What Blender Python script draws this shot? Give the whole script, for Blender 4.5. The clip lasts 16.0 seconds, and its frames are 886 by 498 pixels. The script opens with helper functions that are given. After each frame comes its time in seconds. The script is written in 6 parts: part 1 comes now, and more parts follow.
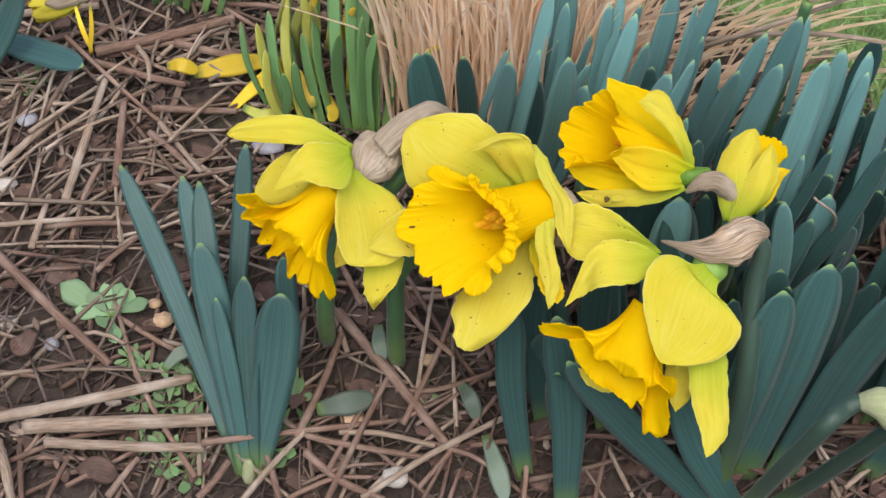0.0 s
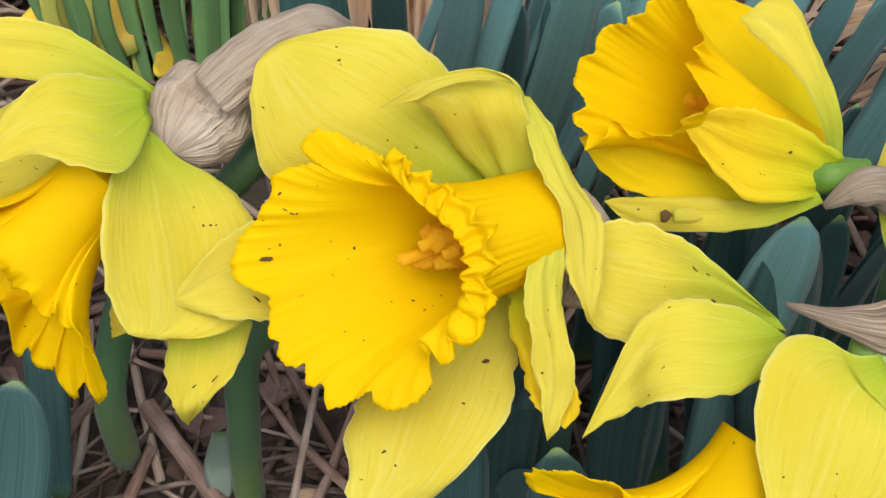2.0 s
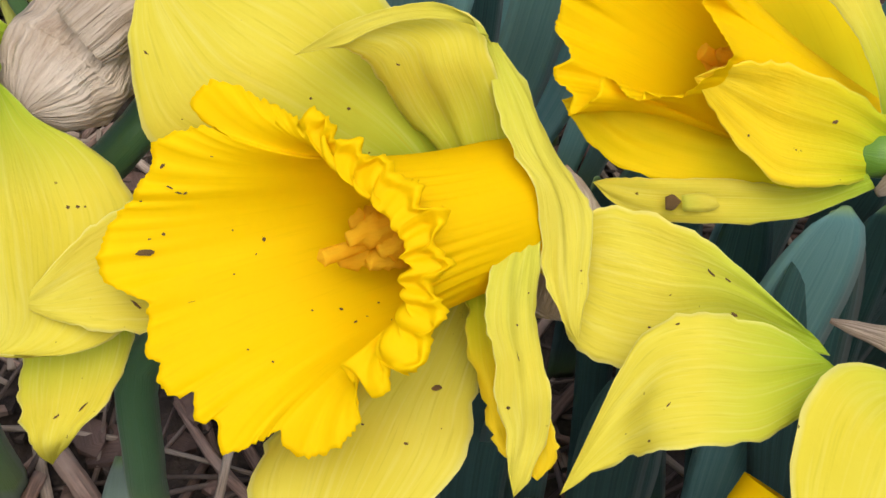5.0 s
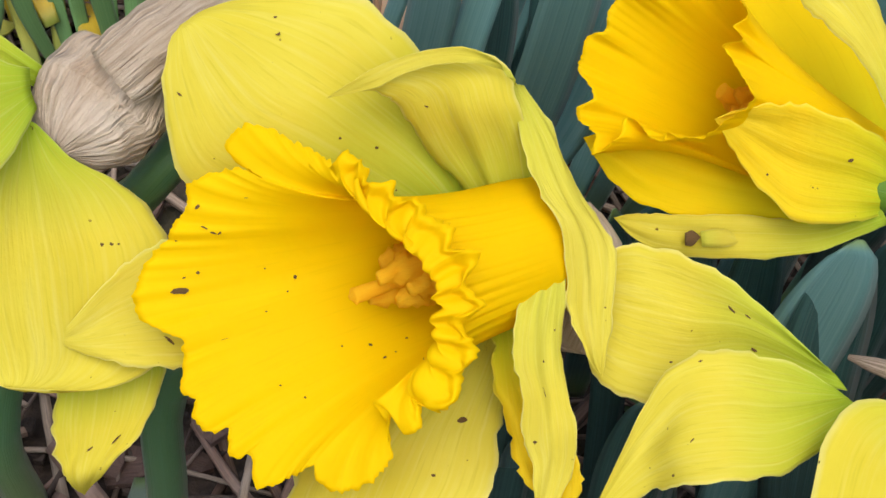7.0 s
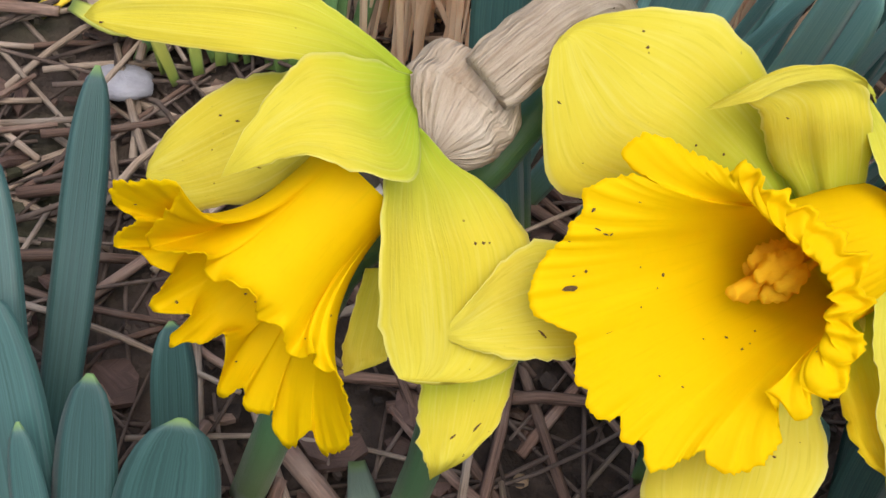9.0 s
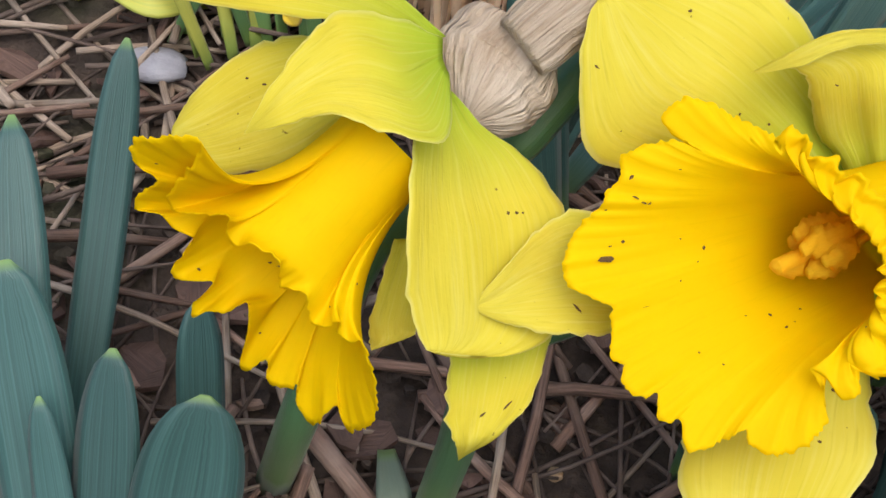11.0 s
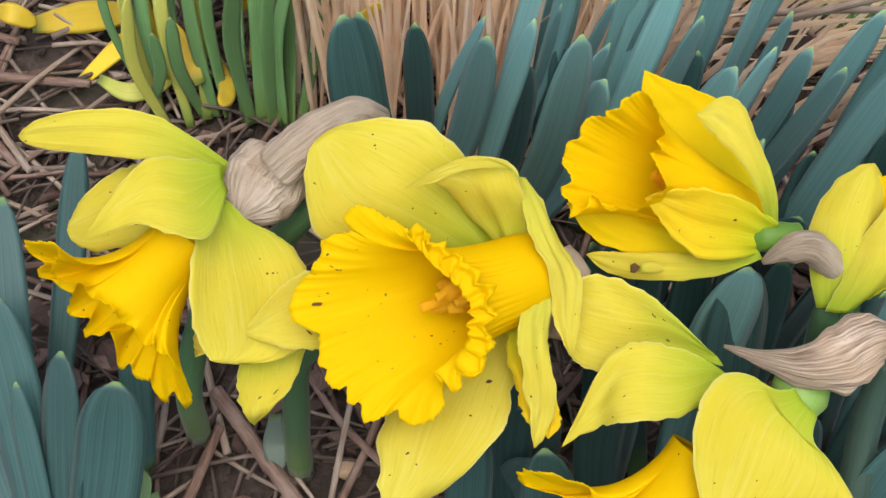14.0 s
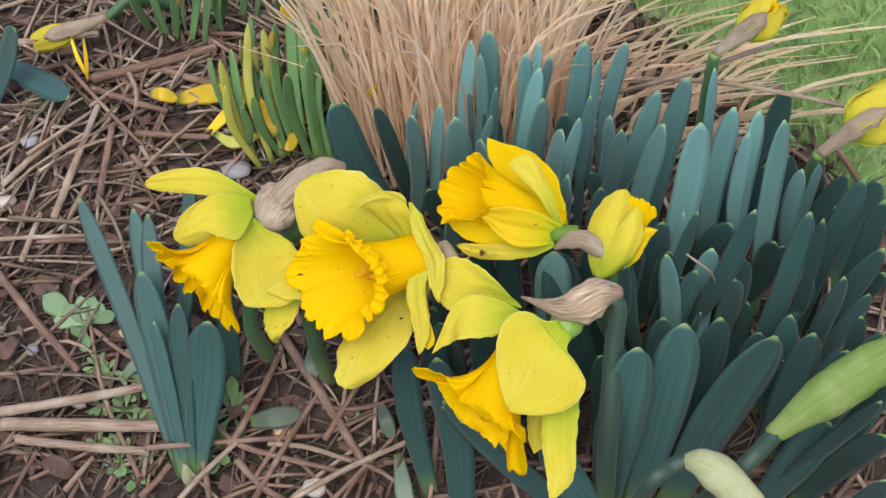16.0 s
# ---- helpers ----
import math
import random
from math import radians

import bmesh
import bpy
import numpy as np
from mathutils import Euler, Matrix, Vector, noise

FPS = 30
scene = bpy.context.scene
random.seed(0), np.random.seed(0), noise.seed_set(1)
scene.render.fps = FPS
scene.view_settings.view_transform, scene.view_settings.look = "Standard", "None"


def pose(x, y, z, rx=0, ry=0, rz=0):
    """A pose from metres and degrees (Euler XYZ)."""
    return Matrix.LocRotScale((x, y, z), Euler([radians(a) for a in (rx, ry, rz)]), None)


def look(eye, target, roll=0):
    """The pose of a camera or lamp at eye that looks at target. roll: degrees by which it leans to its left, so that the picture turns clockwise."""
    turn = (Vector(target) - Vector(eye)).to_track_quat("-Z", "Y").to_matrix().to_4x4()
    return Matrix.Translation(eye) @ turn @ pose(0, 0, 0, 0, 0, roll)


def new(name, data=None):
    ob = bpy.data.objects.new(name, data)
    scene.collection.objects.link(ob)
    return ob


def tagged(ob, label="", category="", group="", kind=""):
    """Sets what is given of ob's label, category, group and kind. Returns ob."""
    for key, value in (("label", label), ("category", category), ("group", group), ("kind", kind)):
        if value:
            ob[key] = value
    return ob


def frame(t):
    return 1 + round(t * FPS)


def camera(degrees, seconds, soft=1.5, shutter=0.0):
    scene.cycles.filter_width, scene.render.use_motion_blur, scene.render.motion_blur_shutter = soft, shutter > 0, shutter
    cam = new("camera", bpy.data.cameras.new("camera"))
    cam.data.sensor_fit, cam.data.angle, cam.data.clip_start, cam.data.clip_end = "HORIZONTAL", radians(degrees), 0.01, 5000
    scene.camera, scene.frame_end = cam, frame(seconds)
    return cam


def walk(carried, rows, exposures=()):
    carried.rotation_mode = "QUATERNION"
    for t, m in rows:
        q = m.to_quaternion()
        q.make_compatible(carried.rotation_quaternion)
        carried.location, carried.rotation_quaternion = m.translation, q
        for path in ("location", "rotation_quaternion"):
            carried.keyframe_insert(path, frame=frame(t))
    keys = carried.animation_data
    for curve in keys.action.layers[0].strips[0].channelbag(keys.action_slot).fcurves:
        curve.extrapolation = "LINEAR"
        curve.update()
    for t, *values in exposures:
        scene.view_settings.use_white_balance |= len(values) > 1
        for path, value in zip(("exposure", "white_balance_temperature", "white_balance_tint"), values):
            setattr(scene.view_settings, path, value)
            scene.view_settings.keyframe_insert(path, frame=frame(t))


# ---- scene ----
cam = camera(40.0, 16.0)
ROWS = [
    (0, (0.00669, 0.00042, 0.41241), (0.00305, 0.22389, 0.21229), 0.14),
    (0.5, (0.00452, 0.06838, 0.36829), (0.00520, 0.28971, 0.16578), 2.33),
    (1, (-0.00528, 0.13503, 0.31986), (0.01047, 0.35318, 0.11452), 4.93),
    (1.5, (0.00639, 0.15292, 0.29336), (0.01816, 0.37699, 0.09423), 4.30),
    (2, (0.00927, 0.17721, 0.25986), (0.02514, 0.40662, 0.06720), 5.13),
    (2.5, (0.01291, 0.19331, 0.24878), (0.02883, 0.42250, 0.05586), 5.16),
    (3, (0.01525, 0.19854, 0.24207), (0.03112, 0.42825, 0.04976), 5.34),
    (3.5, (0.01498, 0.20575, 0.22975), (0.03549, 0.43723, 0.04002), 6.52),
    (4, (0.01923, 0.21452, 0.22713), (0.03838, 0.44327, 0.03398), 6.35),
    (6.5, (0.01440, 0.21848, 0.23285), (0.03633, 0.44458, 0.03690), 6.90),
    (7, (0.01255, 0.21832, 0.23436), (0.03496, 0.44461, 0.03868), 6.94),
    (7.5, (0.00718, 0.21650, 0.23309), (0.02887, 0.44276, 0.03729), 7.00),
    (8, (-0.01149, 0.21225, 0.22727), (0.01875, 0.44208, 0.03684), 8.59),
    (8.5, (-0.04023, 0.21060, 0.22668), (0.00283, 0.44128, 0.03978), 10.90),
    (9, (-0.06096, 0.21627, 0.23520), (-0.00534, 0.43652, 0.03924), 12.78),
    (9.5, (-0.06371, 0.21347, 0.22434), (-0.01143, 0.44099, 0.03593), 13.73),
    (12, (-0.05321, 0.21804, 0.23314), (-0.01231, 0.43921, 0.03462), 10.41),
    (12.5, (-0.04644, 0.20142, 0.25198), (-0.00633, 0.42221, 0.05287), 10.23),
    (13, (-0.02349, 0.18771, 0.27571), (-0.00100, 0.40623, 0.07140), 7.50),
    (13.5, (-0.01428, 0.16544, 0.30239), (0.00536, 0.38286, 0.09661), 6.81),
    (14, (0.01084, 0.15244, 0.31953), (0.01796, 0.36807, 0.11108), 4.40),
    (14.5, (0.02490, 0.12452, 0.35472), (0.02411, 0.33570, 0.14164), 2.85),
    (15, (0.05227, 0.08788, 0.39193), (0.03590, 0.29834, 0.17876), -0.00),
    (15.3, (0.07335, 0.06180, 0.41195), (0.04699, 0.27384, 0.20136), -2.01),
    (15.5, (0.08660, 0.04343, 0.42076), (0.05437, 0.25827, 0.21387), -3.10),
    (16, (0.12297, 0.01295, 0.46857), (0.07631, 0.22112, 0.25765), -6.41),
]
EXPOSURES = [(0.0, -0.05), (4.0, -0.02), (7.0, -0.02), (9.0, 0.02), (12.5, 0.03), (14.5, -0.05), (16.0, -0.1)]
walk(cam, [(t, look(eye, target, roll)) for t, eye, target, roll in ROWS], EXPOSURES)

# ---- light: a bright overcast sky ----
world = bpy.data.worlds.new("sky")
scene.world = world
world.use_nodes = True
wt = world.node_tree
sky = wt.nodes.new("ShaderNodeTexSky")
sky.sky_type, sky.sun_disc = "NISHITA", False
sky.sun_elevation, sky.sun_rotation = radians(60), radians(185)
sky.air_density, sky.dust_density = 1.0, 4.0
wt.links.new(sky.outputs[0], wt.nodes["Background"].inputs[0])
wt.nodes["Background"].inputs[1].default_value = 0.215
sun = new("sun", bpy.data.lights.new("sun", "SUN"))
sun.data.energy, sun.data.angle, sun.data.color = 1.7, radians(80), (1.0, 0.97, 0.92)
sun.matrix_world = look((0.1, -0.45, 1.5), (0, 0.35, 0.1))


# ---- materials ----
class Mat:
    """A node material with a Principled surface and a few shorthands."""

    def __init__(self, name, rough=0.6, spec=0.4):
        self.m = bpy.data.materials.new(name)
        self.m.use_nodes = True
        self.t = self.m.node_tree
        self.b = self.t.nodes["Principled BSDF"]
        self.b.inputs["Roughness"].default_value = rough
        self.b.inputs["Specular IOR Level"].default_value = spec
        self.out = self.t.nodes["Material Output"]

    def node(self, kind, **values):
        n = self.t.nodes.new(kind)
        for k, v in values.items():
            n.inputs[k.replace("_", " ")].default_value = v
        return n

    def link(self, a, b):
        self.t.links.new(a, b)

    def noise(self, coords, scale, detail=4.0, stretch=(1, 1, 1), rough=0.55):
        mp = self.node("ShaderNodeMapping")
        mp.inputs["Scale"].default_value = stretch
        self.link(coords, mp.inputs[0])
        n = self.node("ShaderNodeTexNoise", Scale=scale, Detail=detail, Roughness=rough)
        self.link(mp.outputs[0], n.inputs["Vector"])
        return n.outputs["Fac"]

    def ramp(self, fac, stops):
        r = self.node("ShaderNodeValToRGB")
        e = r.color_ramp.elements
        while len(e) < len(stops):
            e.new(0.5)
        for el, (pos, col) in zip(e, stops):
            el.position, el.color = pos, (*col, 1)
        self.link(fac, r.inputs[0])
        return r.outputs[0]

    def mix(self, fac, a, b, mode="MIX"):
        n = self.node("ShaderNodeMix")
        n.data_type, n.blend_type = "RGBA", mode
        for sock, v in ((n.inputs[0], fac), (n.inputs[6], a), (n.inputs[7], b)):
            if isinstance(v, bpy.types.NodeSocket):
                self.link(v, sock)
            else:
                sock.default_value = (*v, 1) if isinstance(v, tuple) else v
        return n.outputs[2]

    def color(self, sock):
        self.link(sock, self.b.inputs["Base Color"])

    def bump(self, fac, strength, distance):
        n = self.node("ShaderNodeBump", Strength=strength, Distance=distance)
        self.link(fac, n.inputs["Height"])
        self.link(n.outputs[0], self.b.inputs["Normal"])

    def translucent(self, amount, sock):
        tr = self.node("ShaderNodeBsdfTranslucent")
        self.link(sock, tr.inputs[0])
        mx = self.node("ShaderNodeMixShader", Fac=amount)
        self.link(self.b.outputs[0], mx.inputs[1])
        self.link(tr.outputs[0], mx.inputs[2])
        self.link(mx.outputs[0], self.out.inputs[0])

    def coords(self):
        n = self.node("ShaderNodeTexCoord")
        return n.outputs["Object"], n.outputs["UV"]

    def split(self, uv):
        n = self.node("ShaderNodeSeparateXYZ")
        self.link(uv, n.inputs[0])
        return n.outputs[0], n.outputs[1]

    def rand(self):
        return self.node("ShaderNodeObjectInfo").outputs["Random"]


def petal_material(name, light, deep, base_green, spots=0.70, pale=None, glow=0.3, vein=0.5, relief=0.6):
    m = Mat(name, 0.6, 0.07)
    ob, uv = m.coords()
    u, v = m.split(uv)
    veins = m.noise(uv, 1.0, 3, (15, 1.6, 1))
    fine = m.noise(uv, 1.0, 4, (40, 9, 1))
    crease = m.noise(ob, 130, 5)
    crumple = m.noise(ob, 420, 4)
    blot = m.noise(ob, 55, 3)
    col = m.ramp(blot, [(0.3, light), (0.75, deep)])
    col = m.mix(m.ramp(veins, [(0.4, (0, 0, 0)), (0.75, (vein, vein, vein))]), col, deep)
    col = m.mix(m.ramp(v, [(0.02, (1, 1, 1)), (0.18, (0.55, 0.55, 0.55)), (0.42, (0, 0, 0))]), col, base_green)
    if pale:
        # Edge highlight painted into the colour: a thin paler line along both edges.
        col = m.mix(m.ramp(u, [(0.0, (0.5, 0.5, 0.5)), (0.03, (0, 0, 0)), (0.97, (0, 0, 0)), (1.0, (0.5, 0.5, 0.5))]), col, pale)
        col = m.mix(m.ramp(m.noise(uv, 1.0, 4, (30, 2.2, 1)), [(0.5, (0, 0, 0)), (0.78, (0.24, 0.24, 0.24))]), col, pale)
    if spots:
        sp = m.noise(ob, 760, 2)
        gate = m.noise(ob, 90, 2)
        dots = m.mix(1.0, m.ramp(sp, [(spots, (0, 0, 0)), (spots + 0.03, (1, 1, 1))]), m.ramp(gate, [(0.52, (0, 0, 0)), (0.58, (1, 1, 1))]), "MULTIPLY")
        col = m.mix(dots, col, (0.16, 0.09, 0.02))
    streak = m.noise(uv, 1.0, 2, (46, 5, 1))
    col = m.mix(m.ramp(streak, [(0.56, (0, 0, 0)), (0.70, (0.85 * vein, 0.85 * vein, 0.85 * vein))]), col, (deep[0] * 0.82, deep[1] * 0.84, deep[2] * 0.7))
    m.color(col)
    lines = m.mix(0.35, veins, m.mix(0.5, fine, streak))
    m.bump(m.mix(0.5 + 0.3 * (0.5 - vein), lines, m.mix(0.35, crease, crumple)), relief, 0.0012)
    m.translucent(glow, col)
    return m.m


PETAL = petal_material("petal_lemon", (0.765, 0.685, 0.088), (0.715, 0.61, 0.046), (0.41, 0.55, 0.035), spots=0.73, pale=(0.88, 0.85, 0.36), glow=0.36)
PETAL_PALE = petal_material("petal_pale", (0.755, 0.68, 0.10), (0.70, 0.60, 0.052), (0.64, 0.64, 0.07), spots=0.73, pale=(0.88, 0.85, 0.38), glow=0.36)
PETAL_WARM = petal_material("petal_warm", (0.90, 0.70, 0.025), (0.86, 0.62, 0.012), (0.46, 0.56, 0.02), spots=0.73, pale=(0.88, 0.76, 0.12), glow=0.36)
PETAL_GOLD = petal_material("petal_gold", (0.89, 0.685, 0.006), (0.88, 0.65, 0.004), (0.52, 0.58, 0.012), spots=0, glow=0.36, vein=0.35, relief=0.25)
CORONA = petal_material("corona_golden", (0.925, 0.680, 0.0015), (0.915, 0.645, 0.0012), (0.91, 0.632, 0.001), spots=0, glow=0.44, vein=0.25, relief=0.14)
STAMEN = petal_material("stamen_golden", (0.95, 0.66, 0.03), (0.90, 0.54, 0.02), (0.90, 0.58, 0.02), 0, glow=0.5)


def leaf_material(name, a, b, tip, edge):
    m = Mat(name, 0.36, 0.38)
    ob, uv = m.coords()
    u, v = m.split(uv)
    stripe = m.noise(uv, 1.0, 3, (34, 0.8, 1))
    blot = m.noise(ob, 40, 4)
    col = m.mix(blot, a, b)
    col = m.mix(m.ramp(stripe, [(0.35, (0, 0, 0)), (0.7, (0.55, 0.55, 0.55))]), col, edge)
    hue = m.node("ShaderNodeHueSaturation")
    mr = m.node("ShaderNodeMapRange")
    mr.inputs[3].default_value, mr.inputs[4].default_value = 0.8, 1.55
    m.link(m.rand(), mr.inputs[0])
    m.link(mr.outputs[0], hue.inputs["Value"])
    m.link(col, hue.inputs["Color"])
    col = m.mix(m.ramp(u, [(0.0, (0.3, 0.3, 0.3)), (0.03, (0, 0, 0)), (0.97, (0, 0, 0)), (1.0, (0.3, 0.3, 0.3))]), hue.outputs[0], edge)
    col = m.mix(m.ramp(v, [(0.975, (0, 0, 0)), (0.998, (0.75, 0.75, 0.75))]), col, tip)
    col = m.mix(m.ramp(v, [(0.03, (0.8, 0.8, 0.8)), (0.17, (0, 0, 0))]), col, (0.13, 0.22, 0.045))
    scar = m.noise(ob, 26, 4)
    col = m.mix(m.ramp(scar, [(0.70, (0, 0, 0)), (0.76, (0.75, 0.75, 0.75))]), col, (0.05, 0.055, 0.02))
    m.color(col)
    m.b.inputs["Sheen Weight"].default_value = 0.12
    m.b.inputs["Sheen Roughness"].default_value = 0.4
    m.bump(stripe, 0.25, 0.001)
    m.translucent(0.10, col)
    return m.m


# Dark copy of the leaf: shade among front and inner leaves is in this colour.
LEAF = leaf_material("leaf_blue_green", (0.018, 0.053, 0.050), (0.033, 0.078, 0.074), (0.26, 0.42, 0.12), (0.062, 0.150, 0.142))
# Lit copy of the same leaf: sky light on the back rows painted in paler.
LEAF_SKYLIT = leaf_material("leaf_blue_green_skylit", (0.078, 0.210, 0.206), (0.128, 0.275, 0.271), (0.32, 0.48, 0.14), (0.21, 0.37, 0.365))
LEAF_GREEN = leaf_material("leaf_green", (0.075, 0.18, 0.07), (0.13, 0.26, 0.09), (0.35, 0.4, 0.06), (0.17, 0.31, 0.12))
LEAF_YELLOW = leaf_material("leaf_yellowed", (0.62, 0.42, 0.02), (0.72, 0.50, 0.03), (0.45, 0.3, 0.05), (0.55, 0.45, 0.05))
LEAF_LIME = leaf_material("leaf_lime", (0.33, 0.36, 0.07), (0.52, 0.46, 0.08), (0.45, 0.4, 0.1), (0.22, 0.32, 0.08))
STEM = leaf_material("stem_green", (0.05, 0.13, 0.05), (0.08, 0.17, 0.07), (0.2, 0.32, 0.06), (0.07, 0.16, 0.08))
OVARY_DARK = leaf_material("ovary_dark_green", (0.085, 0.19, 0.012), (0.12, 0.235, 0.018), (0.3, 0.4, 0.05), (0.08, 0.18, 0.03))
STEM_BLUE = leaf_material("stem_blue_green", (0.022, 0.045, 0.034), (0.034, 0.063, 0.046), (0.2, 0.32, 0.06), (0.030, 0.062, 0.050))
OVARY = leaf_material("ovary_green", (0.13, 0.25, 0.04), (0.19, 0.31, 0.05), (0.09, 0.18, 0.04), (0.16, 0.26, 0.08))
WEED_PALE = leaf_material("weed_pale_green", (0.11, 0.22, 0.09), (0.17, 0.29, 0.14), (0.2, 0.3, 0.13), (0.23, 0.34, 0.20))
WEED = leaf_material("weed_green", (0.07, 0.145, 0.045), (0.12, 0.21, 0.08), (0.11, 0.19, 0.06), (0.19, 0.28, 0.14))


def fibre_material(name, a, b, c, rough=0.75, scale=(60, 2, 1), glow=0.0, crumple=0.0, vary=(0.65, 1.35)):
    m = Mat(name, rough, 0.25)
    ob, uv = m.coords()
    f = m.noise(uv, 1.0, 4, scale)
    g = m.noise(ob, 60, 4)
    col = m.mix(m.ramp(f, [(0.35, (0, 0, 0)), (0.65, (1, 1, 1))]), a, b)
    col = m.mix(m.ramp(g, [(0.45, (0, 0, 0)), (0.75, (1, 1, 1))]), col, c)
    hue = m.node("ShaderNodeHueSaturation")
    mr = m.node("ShaderNodeMapRange")
    mr.inputs[3].default_value, mr.inputs[4].default_value = vary
    isl = m.node("ShaderNodeNewGeometry").outputs["Random Per Island"]
    m.link(isl, mr.inputs[0])
    m.link(mr.outputs[0], hue.inputs["Value"])
    m.link(col, hue.inputs["Color"])
    col = hue.outputs[0]
    m.color(col)
    if crumple:
        m.bump(m.mix(0.5, f, m.noise(ob, 230, 5)), 0.9, 0.0012 * crumple)
    else:
        m.bump(f, 0.5, 0.0015)
    if glow:
        m.translucent(glow, col)
    return m.m


SPATHE = fibre_material("spathe_papery", (0.58, 0.48, 0.36), (0.40, 0.30, 0.205), (0.68, 0.60, 0.48), 0.45, (26, 2.6, 1), 0.2, 3.2, (1.0, 1.05))
SPATHE_PALE = fibre_material("spathe_striped", (0.76, 0.62, 0.47), (0.24, 0.16, 0.10), (0.64, 0.43, 0.27), 0.42, (38, 4.0, 1), 0.15, 2.4, (1.0, 1.05))
SPATHE_GREEN = fibre_material("spathe_green", (0.23, 0.34, 0.085), (0.16, 0.26, 0.060), (0.36, 0.42, 0.18), 0.5, (30, 1.5, 1), 0.15, 0.8, (0.95, 1.0))
SPATHE_WHITE = fibre_material("spathe_whitish", (0.46, 0.49, 0.28), (0.36, 0.41, 0.20), (0.58, 0.58, 0.40), 0.5, (30, 1.5, 1), 0.15, 0.8, (0.95, 1.0))
BLEMISH = fibre_material("blemish_dark", (0.10, 0.06, 0.02), (0.16, 0.09, 0.03), (0.08, 0.05, 0.02))
TWIG = fibre_material("twig_brown", (0.245, 0.150, 0.112), (0.11, 0.070, 0.054), (0.31, 0.23, 0.185), 0.75, (8, 6, 1), 0.0, 0.9, (0.6, 1.3))
STRAW = fibre_material("straw_pale", (0.36, 0.275, 0.205), (0.185, 0.135, 0.10), (0.44, 0.37, 0.31), 0.75, (8, 6, 1), 0.0, 0.9, (0.6, 1.3))
NEEDLE = fibre_material("needle_brown", (0.125, 0.090, 0.073), (0.070, 0.051, 0.044), (0.25, 0.19, 0.155))
DRYGRASS = fibre_material("dry_grass", (0.92, 0.74, 0.55), (0.80, 0.56, 0.36), (0.93, 0.84, 0.70), 0.7, (30, 2, 1), 0.5, 0.0, (0.8, 1.3))
LAWN = fibre_material("lawn_blade", (0.19, 0.36, 0.10), (0.27, 0.45, 0.16), (0.42, 0.50, 0.25), 0.6, (10, 1, 1), 0.3)
DEADLEAF = fibre_material("dead_leaf", (0.10, 0.062, 0.05), (0.16, 0.10, 0.08), (0.06, 0.04, 0.034), 0.7, (12, 4, 1))
STONE = fibre_material("pebble_stone", (0.40, 0.36, 0.32), (0.5, 0.47, 0.43), (0.3, 0.27, 0.25), 0.7, (8, 8, 1))


def soil_material():
    m = Mat("soil", 0.9, 0.2)
    ob, uv = m.coords()
    a = m.noise(ob, 35, 6)
    b = m.noise(ob, 240, 5)
    col = m.ramp(a, [(0.3, (0.027, 0.021, 0.018)), (0.7, (0.068, 0.053, 0.045))])
    col = m.mix(m.ramp(b, [(0.4, (0, 0, 0)), (0.7, (0.7, 0.7, 0.7))]), col, (0.085, 0.062, 0.050))
    moss = m.noise(ob, 14, 5)
    col = m.mix(m.ramp(moss, [(0.56, (0, 0, 0)), (0.72, (0.6, 0.6, 0.6))]), col, (0.050, 0.062, 0.026))
    m.color(col)
    m.bump(m.mix(0.5, a, b), 0.9, 0.006)
    return m.m


def turf_material():
    m = Mat("turf", 0.9, 0.2)
    ob, uv = m.coords()
    a = m.noise(ob, 18, 5)
    b = m.noise(ob, 180, 5)
    col = m.ramp(a, [(0.35, (0.10, 0.19, 0.055)), (0.7, (0.21, 0.33, 0.115))])
    col = m.mix(m.ramp(b, [(0.5, (0, 0, 0)), (0.75, (0.8, 0.8, 0.8))]), col, (0.16, 0.13, 0.07))
    m.color(col)
    m.bump(b, 0.8, 0.006)
    return m.m


SOIL, TURF = soil_material(), turf_material()

# ---- mesh helpers ----
ORIGIN = {}
rng = random.Random(7)


def ground_z(x, y):
    """The bed is a gentle bank that rises away from the path and levels out."""
    return 0.006 + 0.38 * (min(max(y, -0.05), 0.85) - 0.34)


def relief(x, y):
    """Small clods and hollows of the bed, none farther off."""
    fade = max(0.0, min(1.0, (0.95 - abs(x)) * 6, (y + 0.15) * 8, (1.05 - y) * 6))
    q = Vector((x, y, 0))
    return fade * (0.006 * noise.noise(q * 22) + 0.0035 * noise.noise(q * 70) - 0.003)


def thing(name, at, label, category, group="", kind=""):
    """An empty at the base of a thing, which parents its parts."""
    ob = new(name)
    ob.location = at
    ob.empty_display_size = 0.01
    ORIGIN[ob.name] = Vector(at)
    return tagged(ob, label, category, group, kind)


def part(name, data, material, parent=None, label="", smooth=True):
    """Links vertices, faces and their uv as one mesh object under a thing or a part."""
    verts, faces, uvs = data
    o = ORIGIN[parent.name] if parent else Vector((0, 0, 0))
    me = bpy.data.meshes.new(name)
    me.from_pydata([tuple(Vector(v) - o) for v in verts], [], faces)
    if uvs:
        layer = me.uv_layers.new(name="uv")
        idx = np.empty(len(me.loops), dtype=np.int32)
        me.loops.foreach_get("vertex_index", idx)
        layer.data.foreach_set("uv", np.asarray(uvs, dtype=np.float32)[idx].ravel())
    me.materials.append(material)
    if smooth:
        me.polygons.foreach_set("use_smooth", [True] * len(me.polygons))
    me.update()
    ob = new(name, me)
    if parent:
        ob.parent = parent
        ORIGIN[ob.name] = o
    if label:
        ob["label"] = label
    return ob


